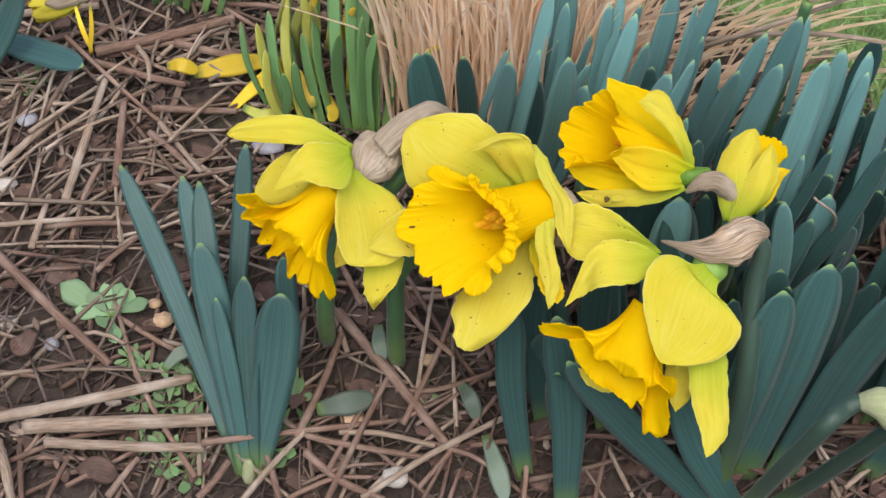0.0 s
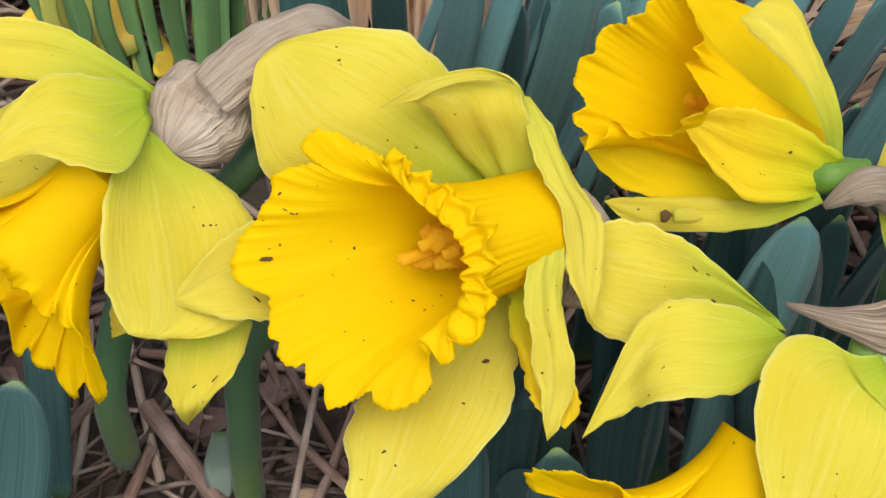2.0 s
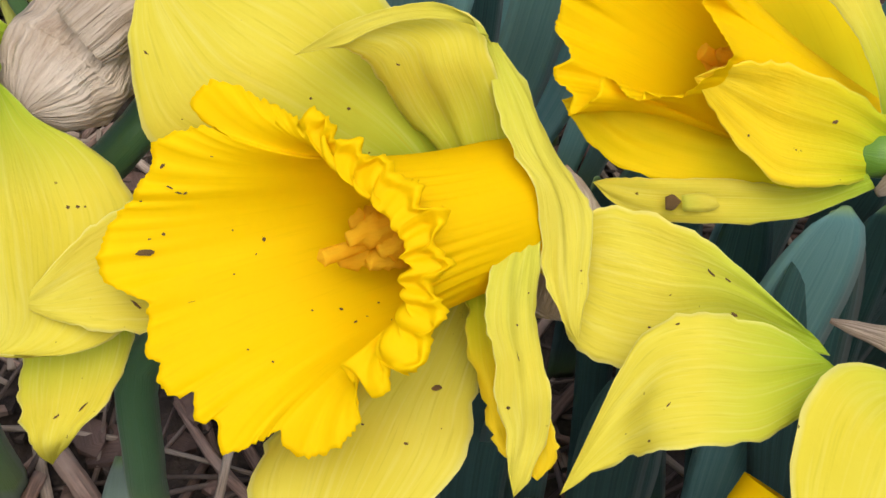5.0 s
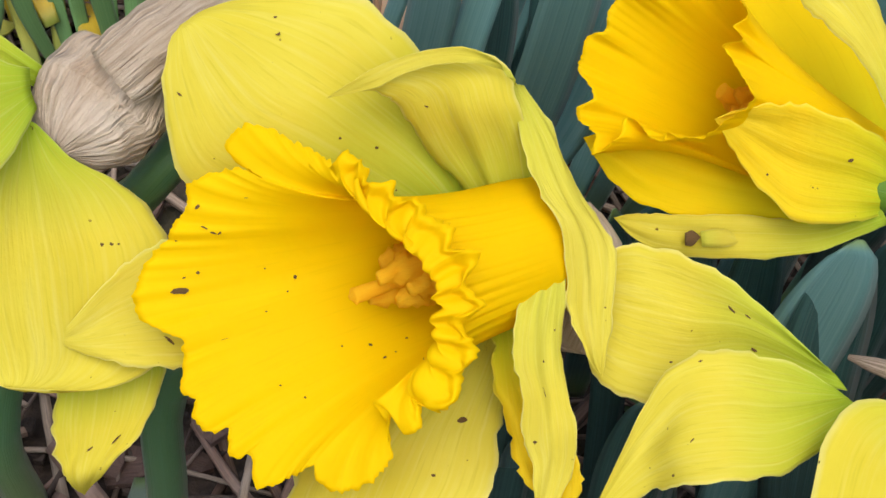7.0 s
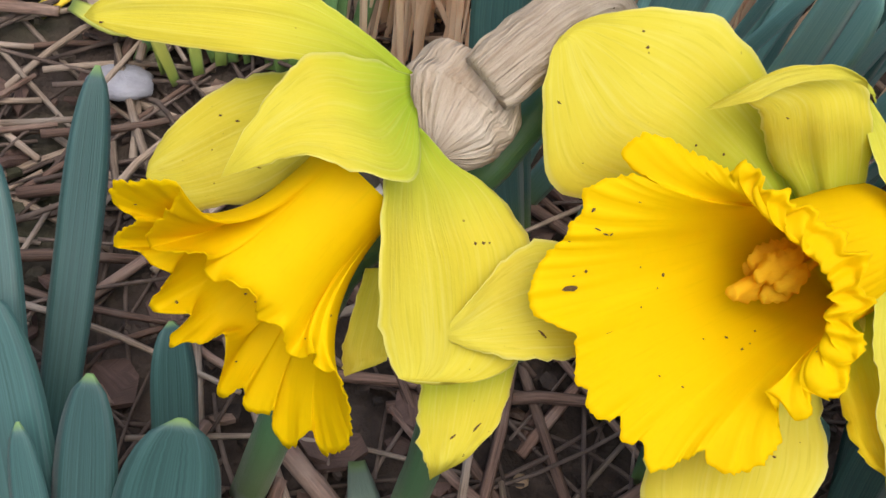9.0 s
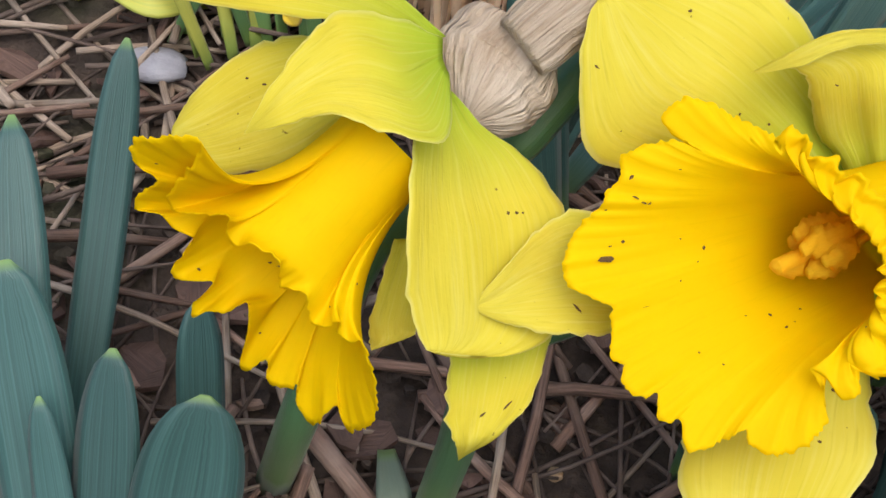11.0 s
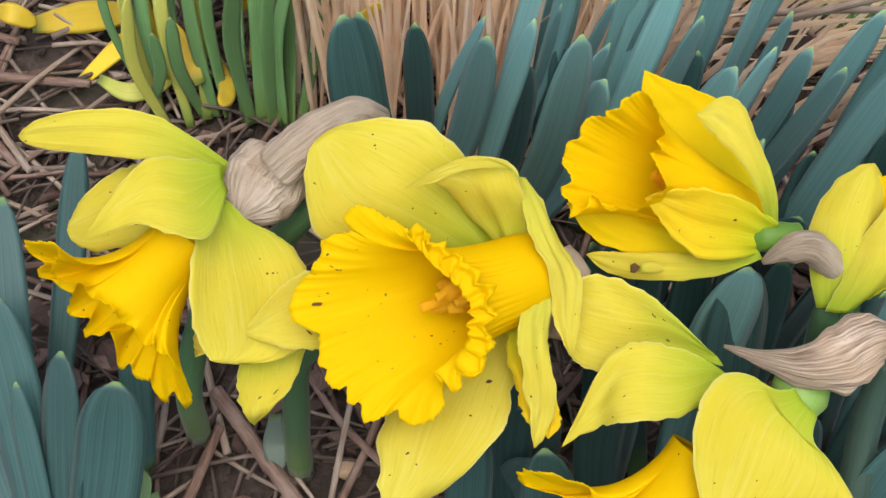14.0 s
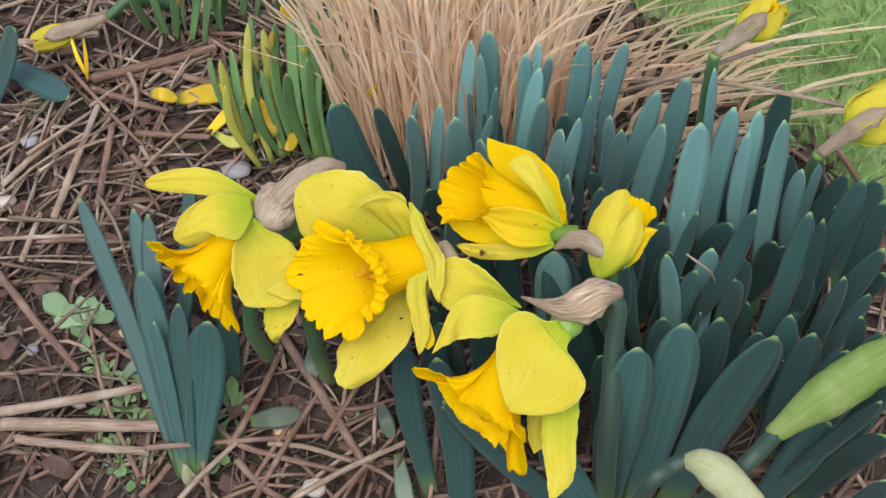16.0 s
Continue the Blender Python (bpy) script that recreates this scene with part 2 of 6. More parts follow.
def join(*datas):
    verts, faces, uvs = [], [], []
    for v, f, u in datas:
        n = len(verts)
        verts += list(v)
        faces += [tuple(i + n for i in q) for q in f]
        uvs += list(u)
    return verts, faces, uvs


def loft(rings, closed=True, caps=True, us=None):
    """Skins rings of equal count; v runs from 0 at the first ring to 1 at the last."""
    n, k = len(rings), len(rings[0])
    verts = [p for r in rings for p in r]
    faces = []
    for i in range(n - 1):
        for j in range(k if closed else k - 1):
            a, b = i * k + j, i * k + (j + 1) % k
            faces.append((a, b, b + k, a + k))
    if caps and closed:
        faces.append(tuple(range(k - 1, -1, -1)))
        faces.append(tuple((n - 1) * k + j for j in range(k)))
    us = us or [abs(2 * j / k - 1) for j in range(k)]
    uvs = [(us[j], i / (n - 1)) for i in range(n) for j in range(k)]
    return verts, faces, uvs


def curve(points, n):
    """A smooth line through the points, n samples (Catmull-Rom)."""
    pts = [Vector(p) for p in points]
    if len(pts) == 2:
        return [pts[0].lerp(pts[1], i / (n - 1)) for i in range(n)]
    ext = [2 * pts[0] - pts[1]] + pts + [2 * pts[-1] - pts[-2]]
    out = []
    for i in range(n):
        x = i / (n - 1) * (len(pts) - 1)
        k = min(int(x), len(pts) - 2)
        t = x - k
        a, b, c, d = ext[k : k + 4]
        out.append(0.5 * ((2 * b) + (c - a) * t + (2 * a - 5 * b + 4 * c - d) * t * t + (3 * b - a - 3 * c + d) * t * t * t))
    return out


def frame_at(line, i, hint):
    t = (line[min(i + 1, len(line) - 1)] - line[max(i - 1, 0)]).normalized()
    s = t.cross(hint)
    s = s.normalized() if s.length > 1e-6 else t.orthogonal().normalized()
    return t, s, s.cross(t)


def tube(points, radii, n=14, k=8, flat=1.0, hint=(0, -0.8, 0.6), rough=0.0, lump=300.0, ridge=0.0, ridges=9):
    """A round stem or twig through the points, whose radius runs through radii."""
    line = curve(points, n)
    rings = []
    for i, p in enumerate(line):
        x = i / (n - 1) * (len(radii) - 1)
        a = min(int(x), len(radii) - 2)
        r = radii[a] + (radii[a + 1] - radii[a]) * (x - a)
        t, s, m = frame_at(line, i, Vector(hint))
        ring = []
        for j in range(k):
            g = 2 * math.pi * j / k
            rr = r * (1 + ridge * math.sin(ridges * g + 2.5 * noise.noise(p * 130)) * (0.5 + 0.5 * noise.noise(p * 260 + s * math.cos(g) * 0.01)))
            q = p + s * math.cos(g) * rr + m * math.sin(g) * rr * flat
            if rough:
                q += (q - p) * rough * noise.noise(q * lump)
            ring.append(q)
        rings.append(ring)
    return loft(rings)


def strap(points, width, turn=0.0, n=26, thick=0.0011, channel=0.18, hint=(0, -0.8, 0.6), taper=0.6, tip=0.3, twist=0.0):
    """A strap-shaped leaf with a shallow channel, rounded edges and a blunt tip."""
    line = curve(points, n)
    us = [-1, -0.62, 0, 0.62, 1, 0.62, 0, -0.62]
    rings = []

    for i, p in enumerate(line):
        s01 = i / (n - 1)
        w = width * 0.5 * (taper + (1 - taper) * min(1, s01 * 1.9))
        if s01 > 1 - tip:
            w *= math.sqrt(max(0.012, 1 - ((s01 - 1 + tip) / tip) ** 2.4))
        t, s, m = frame_at(line, i, Vector(hint))
        g = turn + twist * s01
        s, m = s * math.cos(g) + m * math.sin(g), m * math.cos(g) - s * math.sin(g)
        ring = []
        for j, u in enumerate(us):
            h = (0.5 if j in (1, 2, 3) else -0.5 if j in (5, 6, 7) else 0) * thick * min(1, 0.25 + w / (width * 0.5))
            ring.append(p + s * u * w + m * (h + channel * w * (u * u - 0.4)))
        rings.append(ring)
    return loft(rings, us=[(u + 1) / 2 for u in us])


def petal(stations, tip, cup=0.0, wave=0.0008, thick=0.0005, n=36, k=19, seed=0.0, rib=0.0004, pucker=0.00012):
    """A petal from its foot to its tip: at each station its two edges; cup bends the edges out of the middle."""
    lefts = curve([p for p, _ in stations] + [tip], n)
    rights = curve([p for _, p in stations] + [tip], n)
    rings = []
    nrm0 = None
    for i in range(n):
        s = i / (n - 1)
        l, r = lefts[i], rights[i]
        ahead = (lefts[min(i + 1, n - 1)] + rights[min(i + 1, n - 1)]) - (lefts[max(i - 1, 0)] + rights[max(i - 1, 0)])
        nrm = (r - l).cross(ahead)
        if i == n - 1 or nrm.length < 1e-12:
            nrm = nrm0
        nrm = nrm.normalized()
        nrm0 = nrm
        w = (r - l).length
        top, bottom = [], []
        for j in range(k):
            u = 2 * j / (k - 1) - 1
            p = l.lerp(r, 0.5 + 0.5 * u)
            h = -cup * (1 - u * u) * w * 0.5
            full = min(1, w / 0.012)
            h += wave * full * abs(u) ** 1.5 * math.sin(s * 8 + seed * 7 + (3 if u > 0 else 0)) * 1.3
            h += wave * full * 1.6 * noise.noise(Vector((u * 1.8 + seed * 11, s * 3.1, seed)))
            h += rib * full * math.exp(-((u * 7) ** 2)) * (1 - s)
            h += pucker * full * (noise.noise(Vector((u * 5 + seed * 3, s * 11, seed))) + 0.6 * noise.noise(Vector((u * 11, s * 24, seed + 4))))
            jag = abs(u) ** 8 * full * (0.9 * wave * noise.noise(Vector((s * 13, seed * 5 + (2 if u > 0 else 0), 0))) + 0.5 * wave * noise.noise(Vector((s * 40, seed * 9, u))))
            p = p + (r - l).normalized() * jag * (1 if u > 0 else -1) if w > 1e-9 else p
            q = nrm * thick * (1 - 0.8 * abs(u) ** 4) * 0.5 * (0.3 + 0.7 * full)
            top.append(p + nrm * h + q)
            bottom.append(p + nrm * h - q)
        rings.append(top + bottom[::-1])
    us = [j / (k - 1) for j in range(k)]
    return loft(rings, us=us + us[::-1])


def clefts_of(seed, count):
    """Uneven notches round a rim: (degrees, depth)."""
    r = random.Random(seed)
    out, g = [], r.uniform(0, 20)
    while g < 358:
        out.append((g, r.choice((0.03, 0.06, 0.09, 0.13))))
        g += 360 / count * r.uniform(0.55, 1.5)
    return out


def corona(base, mouth, u, v, r0, radii, waist=1.25, flare=0.3, thick=0.0006, n=40, k=320, seed=0.0, roll=0.0025, clefts=None, count=13, crumple=(0, 0, 0), step=0.0012):
    """The trumpet: a smooth funnel from a round foot to a flared rim of rounded, overlapping, crinkled lobes."""
    base, mouth, u, v = (Vector(p) for p in (base, mouth, u, v))
    axis = (mouth - base).normalized()
    clefts = clefts or clefts_of(seed, count)
    span = sum(radii) / len(radii)
    prof = []
    m = len(radii)
    for j in range(k):
        deg = 360 * j / k
        g = math.radians(deg)
        x = j / k * m
        a, t = int(x) % m, x - int(x)
        t = t * t * (3 - 2 * t)
        R = radii[a] * (1 - t) + radii[(a + 1) % m] * t
        i1 = next((i for i, c in enumerate(clefts) if c[0] > deg), 0)
        (g0, d0), (g1, d1) = clefts[i1 - 1], clefts[i1]
        w = (g1 - g0) % 360 or 360
        q = ((deg - g0) % 360) / w
        arc = min(math.radians(w) * 2.2, 1.0)
        notch = d0 * math.exp(-q * w / 6.0) + d1 * math.exp(-(1 - q) * w / 6.0)
        dome = 0.085 * arc * (math.sin(math.pi * q) ** 0.6 - 0.6)
        f1 = noise.noise(Vector((math.cos(g) * 9, math.sin(g) * 9, seed + 2)))
        f2 = noise.noise(Vector((math.cos(g) * 26, math.sin(g) * 26, seed + 5)))
        away = abs((deg - crumple[0] + 180) % 360 - 180)
        cr = max(0.2, crumple[2] * max(0.0, 1 - (away / max(crumple[1], 1)) ** 4))
        prof.append((g, R, dome - notch + 0.024 * f1 + 0.020 * f2, (q - 0.5) * step, notch, f1, f2, cr, noise.noise(Vector((math.cos(g) * 3, math.sin(g) * 3, seed)))))
    outer, inner = [], []
    for i in range(n):
        s = i / (n - 1)
        c = base.lerp(mouth, s**0.9)
        rim = max(0.0, (s - 0.55) / 0.45)
        edge = max(0.0, (s - 0.80) / 0.20)
        ro, ri = [], []
        for g, R, lobe_r, lean, notch, f1, f2, cr, f0 in prof:
            r = r0 + (R - r0) * ((1 - flare) * s**waist + flare * s**5)
            wig = math.sin(17 * g + 4 * f1) * (0.7 + 0.8 * f2)
            r *= 1 + lobe_r * rim**3 + cr * 0.035 * wig * edge**2
            d = u * math.cos(g) + v * math.sin(g)
            h = lean * rim**1.5 + span * (0.02 * f1 * rim**2 + 0.015 * f2 * edge**2) - roll * rim**3 * (0.4 + f0)
            h -= notch * span * 0.9 * rim**3
            h += cr * span * (0.06 * math.cos(15 * g + 3 * f1) * edge**1.5 - 0.05 * edge**2)
            p = c + d * (r + span * (0.005 * f2 * s * s + 0.012 * f1 * s)) + axis * h
            ro.append(p + d * thick * 0.5 * (1 - 0.5 * s))
            ri.append(p - d * thick * 0.5 * (1 - 0.5 * s))
        outer.append(ro)
        inner.append(ri)
    rings = outer + inner[::-1]
    verts, faces, _ = loft(rings, caps=False)
    uvs = []
    for i in range(2 * n):
        s = i / (n - 1) if i < n else (2 * n - 1 - i) / (n - 1)
        uvs += [(abs(2 * j / k - 1) * 2.6, s) for j in range(k)]
    faces.append(tuple((2 * n - 1) * k + j for j in range(k)))
    return verts, faces, uvs


def bloom(base, axis, r0, centre, u, v, rim, rolled, seed, inset=0.84, lift=0.0018, push=0.8, frill=0.0009, lean=0.0005, groove=0.05, start=0.66, teeth=0.03, even_out=160, thick=0.0006, n=44, k=420):
    """A trumpet from a round foot to a lobed rim. rim: its corners and clefts, in order, as millimetres along u and v from
    the centre of the mouth. rolled: (from degrees, to degrees) between which the lip rolls out in a ruffle."""
    base, axis, centre, u, v = (Vector(p) for p in (base, axis, centre, u, v))
    axis.normalize()
    w = u.cross(v).normalized()
    pts = [Vector((x * 0.001, y * 0.001, 0)) for x, y in rim]
    ext = pts[-2:] + pts + pts[:3]
    line = []
    for i in range(len(pts)):
        a, b, c, d = ext[i + 1 : i + 5]
        m = max(3, int(400 * (c - b).length / 0.02))
        for j in range(m):
            t = j / m
            p = 0.5 * ((2 * b) + (c - a) * t + (2 * a - 5 * b + 4 * c - d) * t * t + (3 * b - a - 3 * c + d) * t * t * t)
            line.append((b.lerp(c, t).lerp(p, 0.75), b.length))
    run = [0.0]
    for i in range(len(line)):
        run.append(run[-1] + (line[(i + 1) % len(line)][0] - line[i][0]).length)
    edge, at = [], 0
    for j in range(k):
        want = run[-1] * j / k
        while run[at + 1] < want:
            at += 1
        t = (want - run[at]) / max(1e-9, run[at + 1] - run[at])
        edge.append(line[at][0].lerp(line[(at + 1) % len(line)][0], t))
    edge = [p * (1 + teeth * (noise.noise(Vector((p.x * 900, p.y * 900, seed))) + 0.7 * noise.noise(Vector((p.x * 2100, p.y * 2100, seed))))) for p in edge]
    raw = [math.atan2(p.y, p.x) for p in edge]
    turn = [raw[0]]
    for g in raw[1:]:
        turn.append(turn[-1] + (g - turn[-1] + math.pi) % (2 * math.pi) - math.pi)
    for _ in range(14):
        turn = [(turn[j - 1] - (2 * math.pi if j == 0 else 0) + turn[j] + turn[(j + 1) % k] + (2 * math.pi if j == k - 1 else 0)) / 3 for j in range(k)]
    smooth = [p.length for p in edge]
    for _ in range(even_out):
        smooth = [(smooth[j - 1] + smooth[j] + smooth[(j + 1) % k]) / 3 for j in range(k)]
    fu = (u - axis * u.dot(axis)).normalized()
    fv = axis.cross(fu)
    if fv.dot(v) < 0:
        fv = -fv
    reach = (centre - base).dot(axis)
    rows = []
    for j in range(k):
        p, g = edge[j], turn[j]
        q = Vector((math.cos(g), math.sin(g), 0))
        roll = 0.0
        if rolled:
            away = abs((math.degrees(g) - (rolled[0] + rolled[1]) / 2 + 180) % 360 - 180)
            roll = max(0.0, min(1.0, ((rolled[1] - rolled[0]) / 2 - away) / 12 + 0.5))
        n1 = noise.noise(Vector((q.x * 4, q.y * 4, seed)))
        n2 = noise.noise(Vector((q.x * 11, q.y * 11, seed + 3)))
        n3 = noise.noise(Vector((q.x * 34, q.y * 34, seed + 6)))
        over = p.length - smooth[j]
        ph = g * 40 + 6 * n1 + 3 * n2
        ruffle = math.sin(ph) * (0.6 + 0.8 * n2)
        crest = p.normalized() * (smooth[j] * (inset + 0.05 * n2 + 0.05 * ruffle) + over * 0.5)
        kh = 0.0006 + 0.0009 * n1 + 0.0006 * math.cos(ph)
        rh = lean * (n2 * 1.4 + max(-0.7, min(0.9, over / 0.003)))
        rr = lift * (0.3 + 0.7 * n1) + frill * math.sin(ph + 1.2) * (0.6 + n3)
        foot = base + (fu * q.x + fv * q.y) * r0
        top = centre + u * crest.x + v * crest.y + w * kh
        flat = centre + u * p.x + v * p.y
        even = centre + (u * q.x + v * q.y) * smooth[j]
        rows.append((foot, foot + axis * reach * push, top, even, flat + w * rh - even, flat + w * rr, over, n1, n2, n3, q, roll))
    outer, inner = [], []
    for i in range(n):
        s = i / (n - 1)
        t = min(1.0, s / 0.86)
        e = max(0.0, (s - 0.86) / 0.14)
        edge_on = max(0.0, (s - start) / (1 - start)) ** 1.8
        ro, ri = [], []
        for foot, mid, top, even, lobe, lip, over, n1, n2, n3, q, roll in rows:
            a = foot * (1 - s) ** 2 + mid * 2 * s * (1 - s) + even * s * s + lobe * edge_on + (even - mid).normalized() * over * 0.2 * edge_on * (1 - edge_on)
            a = a + w * (0.0005 * n1 * s * s + (0.00014 * n2 + 0.00008 * n3) * s**4 + (0.06 * min(0.0, over) + groove * over) * edge_on * (1 - edge_on))
            b = foot * (1 - t) ** 2 + mid * 2 * t * (1 - t) + top * t * t
            b = b + (lip - top) * e + w * 0.0016 * math.sin(math.pi * e) * e + w * 0.00015 * n3 * s
            p = a.lerp(b, roll)
            d = (fu * q.x + fv * q.y) * (1 - s) - w * s
            ro.append(p + d * thick * 0.5 * (1 - 0.55 * s))
            ri.append(p - d * thick * 0.5 * (1 - 0.55 * s))
        outer.append(ro)
        inner.append(ri)
    verts, faces, _ = loft(outer + inner[::-1], caps=False)
    uvs = []
    for i in range(2 * n):
        s = i / (n - 1) if i < n else (2 * n - 1 - i) / (n - 1)
        uvs += [(abs(2 * j / k - 1) * 2.6, s) for j in range(k)]
    faces.append(tuple((2 * n - 1) * k + j for j in range(k)))
    return verts, faces, uvs


def stamens(base, tip, spread, count=6, fat=1.0):
    """Filaments with long anthers round a style."""
    base, tip = Vector(base), Vector(tip)
    ax = tip - base
    side = ax.cross(Vector((0, -0.8, 0.6))).normalized()
    up = side.cross(ax).normalized()
    out = []
    for i in range(count):
        g = 2 * math.pi * i / count
        o = side * math.cos(g) * spread + up * math.sin(g) * spread
        a, b, c = base + o * 0.4, base + ax * 0.5 + o, base + ax * (0.9 + 0.1 * math.sin(i * 2)) + o * 1.15
        out.append((tube([a, b], [0.0005, 0.0005], 5, 6), tube([b, b.lerp(c, 0.5), c], [0.0006 * fat, 0.0012 * fat, 0.0012 * fat, 0.0005 * fat], 16, 14, 0.6, rough=0.7, lump=1100)))
    return out, tube([base, tip, tip + ax * 0.15], [0.0006, 0.0007, 0.0012, 0.0012, 0.0004], 12, 8, rough=0.3, lump=900)


def add_stamens(d, base, tip, spread, fat=1.0):
    pairs, style = stamens(base, tip, spread, 6, fat)
    for filament, anther in pairs:
        part("anther", anther, STAMEN, part("stamen", filament, STAMEN, d))
    part("pistil", style, STAMEN, d)


# ---- ground ----
def sheet():
    xs = list(np.concatenate([np.linspace(-60, -1.2, 14), np.linspace(-0.9, 0.9, 110), np.linspace(1.2, 60, 14)]))
    ys = list(np.concatenate([np.linspace(-60, -0.3, 12), np.linspace(-0.1, 1.0, 80), np.linspace(1.2, 60, 14)]))
    verts, faces = [], []
    for y in ys:
        for x in xs:
            verts.append((x, y, ground_z(x, y) + relief(x, y)))
    n = len(xs)
    for i in range(len(ys) - 1):
        for j in range(n - 1):
            a = i * n + j
            faces.append((a, a + 1, a + n + 1, a + n))
    return verts, faces, [(v[0], v[1]) for v in verts]


tagged(part("ground", sheet(), SOIL), "dark brown garden soil with bark and needles", "ground", kind="structure")

# ---- daffodil in the middle, facing the path ----
d = thing("daffodil", (-0.0202, 0.3676, 0.0165), "yellow trumpet daffodil with a wide frilled golden trumpet", "daffodil", "blooming daffodils")
part("stem", tube([(-0.0194, 0.3671, 0.0163), (-0.0189, 0.3598, 0.0526), (-0.0148, 0.3593, 0.0820), (0.0175, 0.3600, 0.0985), (0.0420, 0.3575, 0.1075), (0.0475, 0.3540, 0.1160)], [0.0040, 0.0038, 0.0034, 0.0030], 20), STEM, d)
RIM = [(9.8, 23.2), (8.3, 21.7), (4.2, 23.8), (1.3, 25.3), (-2.3, 26.2), (-5.4, 25.3), (-6.9, 23.2), (-5, 21), (-2.9, 20.4), (-7.3, 20), (-10.4, 18.7), (-12, 17.2), (-11.6, 14.8), (-13.7, 12.8), (-13.5, 11.7), (-15.3, 9.5), (-16.8, 7.5), (-18.3, 4.6), (-18.5, 1.6), (-16.9, -0.9), (-11.6, -2.9), (-11.5, -4.2), (-11.2, -6.5), (-10.9, -10.2), (-9.1, -10.5), (-9.3, -11.9), (-8.8, -14.1), (-6.1, -15), (-4.3, -14.2), (-4, -17.5), (-2.5, -18), (-0.8, -17.5), (-0.4, -20.4), (1.1, -21.7), (4.3, -20.1), (7.8, -18), (8.5, -20.1), (12.6, -20.9), (16.3, -18.7), (18.3, -15.4), (17, -10.9), (15.2, -8.9), (17.4, -9.8), (20.1, -12.8), (21.9, -11.2), (22.1, -8.9), (24.5, -9.4), (26.4, -8.1), (27.3, -4.3), (28.6, -1), (26.7, 1.9), (29.4, 4.7), (27, 7.2), (28.7, 11.6), (25.2, 11.7), (24.9, 14.4), (21.4, 15.5), (20.2, 17.6), (17.1, 17.7), (16.5, 19.6), (13.3, 19.7), (12.7, 22)]
trumpet = bloom((0.0392, 0.3512, 0.1214), (-0.026, -0.016, 0.002), 0.0098, (0.0016, 0.3333, 0.1200), (0.9611, -0.2132, 0.1757), (0.0, 0.6361, 0.7716), RIM, (334, 428), 1.0, inset=0.92)
part("trumpet", trumpet, CORONA, d, "frilled golden trumpet")
add_stamens(d, (0.0352, 0.3512, 0.1222), (0.0156, 0.3389, 0.1222), 0.0024, 1.7)
part("spathe", tube([(0.0447, 0.3479, 0.1104), (0.0457, 0.3450, 0.1087), (0.0480, 0.3535, 0.1192), (0.0454, 0.3577, 0.1234)], [0.002, 0.004, 0.004, 0.002], 14, 12, rough=0.2), SPATHE, d)
part("petal", petal([
        ((0.0248, 0.3555, 0.1169), (0.0320, 0.3592, 0.1220)),
        ((0.0105, 0.3551, 0.1194), (0.0285, 0.3642, 0.1335)),
        ((-0.0024, 0.3536, 0.1239), (0.0200, 0.3690, 0.1419)),
        ((-0.0115, 0.3541, 0.1264), (0.0120, 0.3722, 0.1470)),
        ((-0.0145, 0.3595, 0.1354), (0.0008, 0.3718, 0.1476)),
        ((-0.0143, 0.3647, 0.1422), (-0.0076, 0.3697, 0.1465))],
        (-0.0129, 0.3665, 0.1444), cup=-0.10, seed=1), PETAL, d)
part("petal", petal([
        ((0.0341, 0.3547, 0.1171), (0.0410, 0.3549, 0.1197)),
        ((0.0278, 0.3580, 0.1263), (0.0377, 0.3541, 0.1291)),
        ((0.0234, 0.3587, 0.1297), (0.0362, 0.3559, 0.1371)),
        ((0.0200, 0.3585, 0.1352), (0.0338, 0.3573, 0.1430)),
        ((0.0180, 0.3580, 0.1390), (0.0314, 0.3603, 0.1463)),
        ((0.0160, 0.3574, 0.1411), (0.0258, 0.3613, 0.1468)),
        ((0.0129, 0.3570, 0.1419), (0.0184, 0.3600, 0.1460))],
        (0.0081, 0.3566, 0.1408), cup=-0.16, seed=2), PETAL, d)
part("rolled_edge", petal([
        ((0.0321, 0.3563, 0.1463), (0.0335, 0.3559, 0.1445)),
        ((0.0305, 0.3569, 0.1483), (0.0310, 0.3568, 0.1468)),
        ((0.0259, 0.3581, 0.1492), (0.0261, 0.3567, 0.1476)),
        ((0.0210, 0.3579, 0.1484), (0.0217, 0.3565, 0.1469)),
        ((0.0170, 0.3572, 0.1472), (0.0180, 0.3558, 0.1457)),
        ((0.0130, 0.3560, 0.1454), (0.0142, 0.3547, 0.1440))],
        (0.0080, 0.3548, 0.1418), cup=-0.3, wave=0.0012, seed=32, pucker=0.0004), PETAL_PALE, d, "pale rolled edge of the petal")
part("petal", petal([
        ((0.0331, 0.3599, 0.1428), (0.0349, 0.3596, 0.1428)),
        ((0.0352, 0.3525, 0.1376), (0.0398, 0.3553, 0.1383)),
        ((0.0367, 0.3476, 0.1337), (0.0445, 0.3498, 0.1325)),
        ((0.0400, 0.3443, 0.1302), (0.0479, 0.3466, 0.1284)),
        ((0.0420, 0.3407, 0.1248), (0.0489, 0.3438, 0.1246)),
        ((0.0431, 0.3372, 0.1208), (0.0485, 0.3380, 0.1193)),
        ((0.0454, 0.3335, 0.1168), (0.0478, 0.3330, 0.1166))],
        (0.0476, 0.3316, 0.1149), cup=0.04, wave=0.0014, seed=3, pucker=0.0006), PETAL_PALE, d)
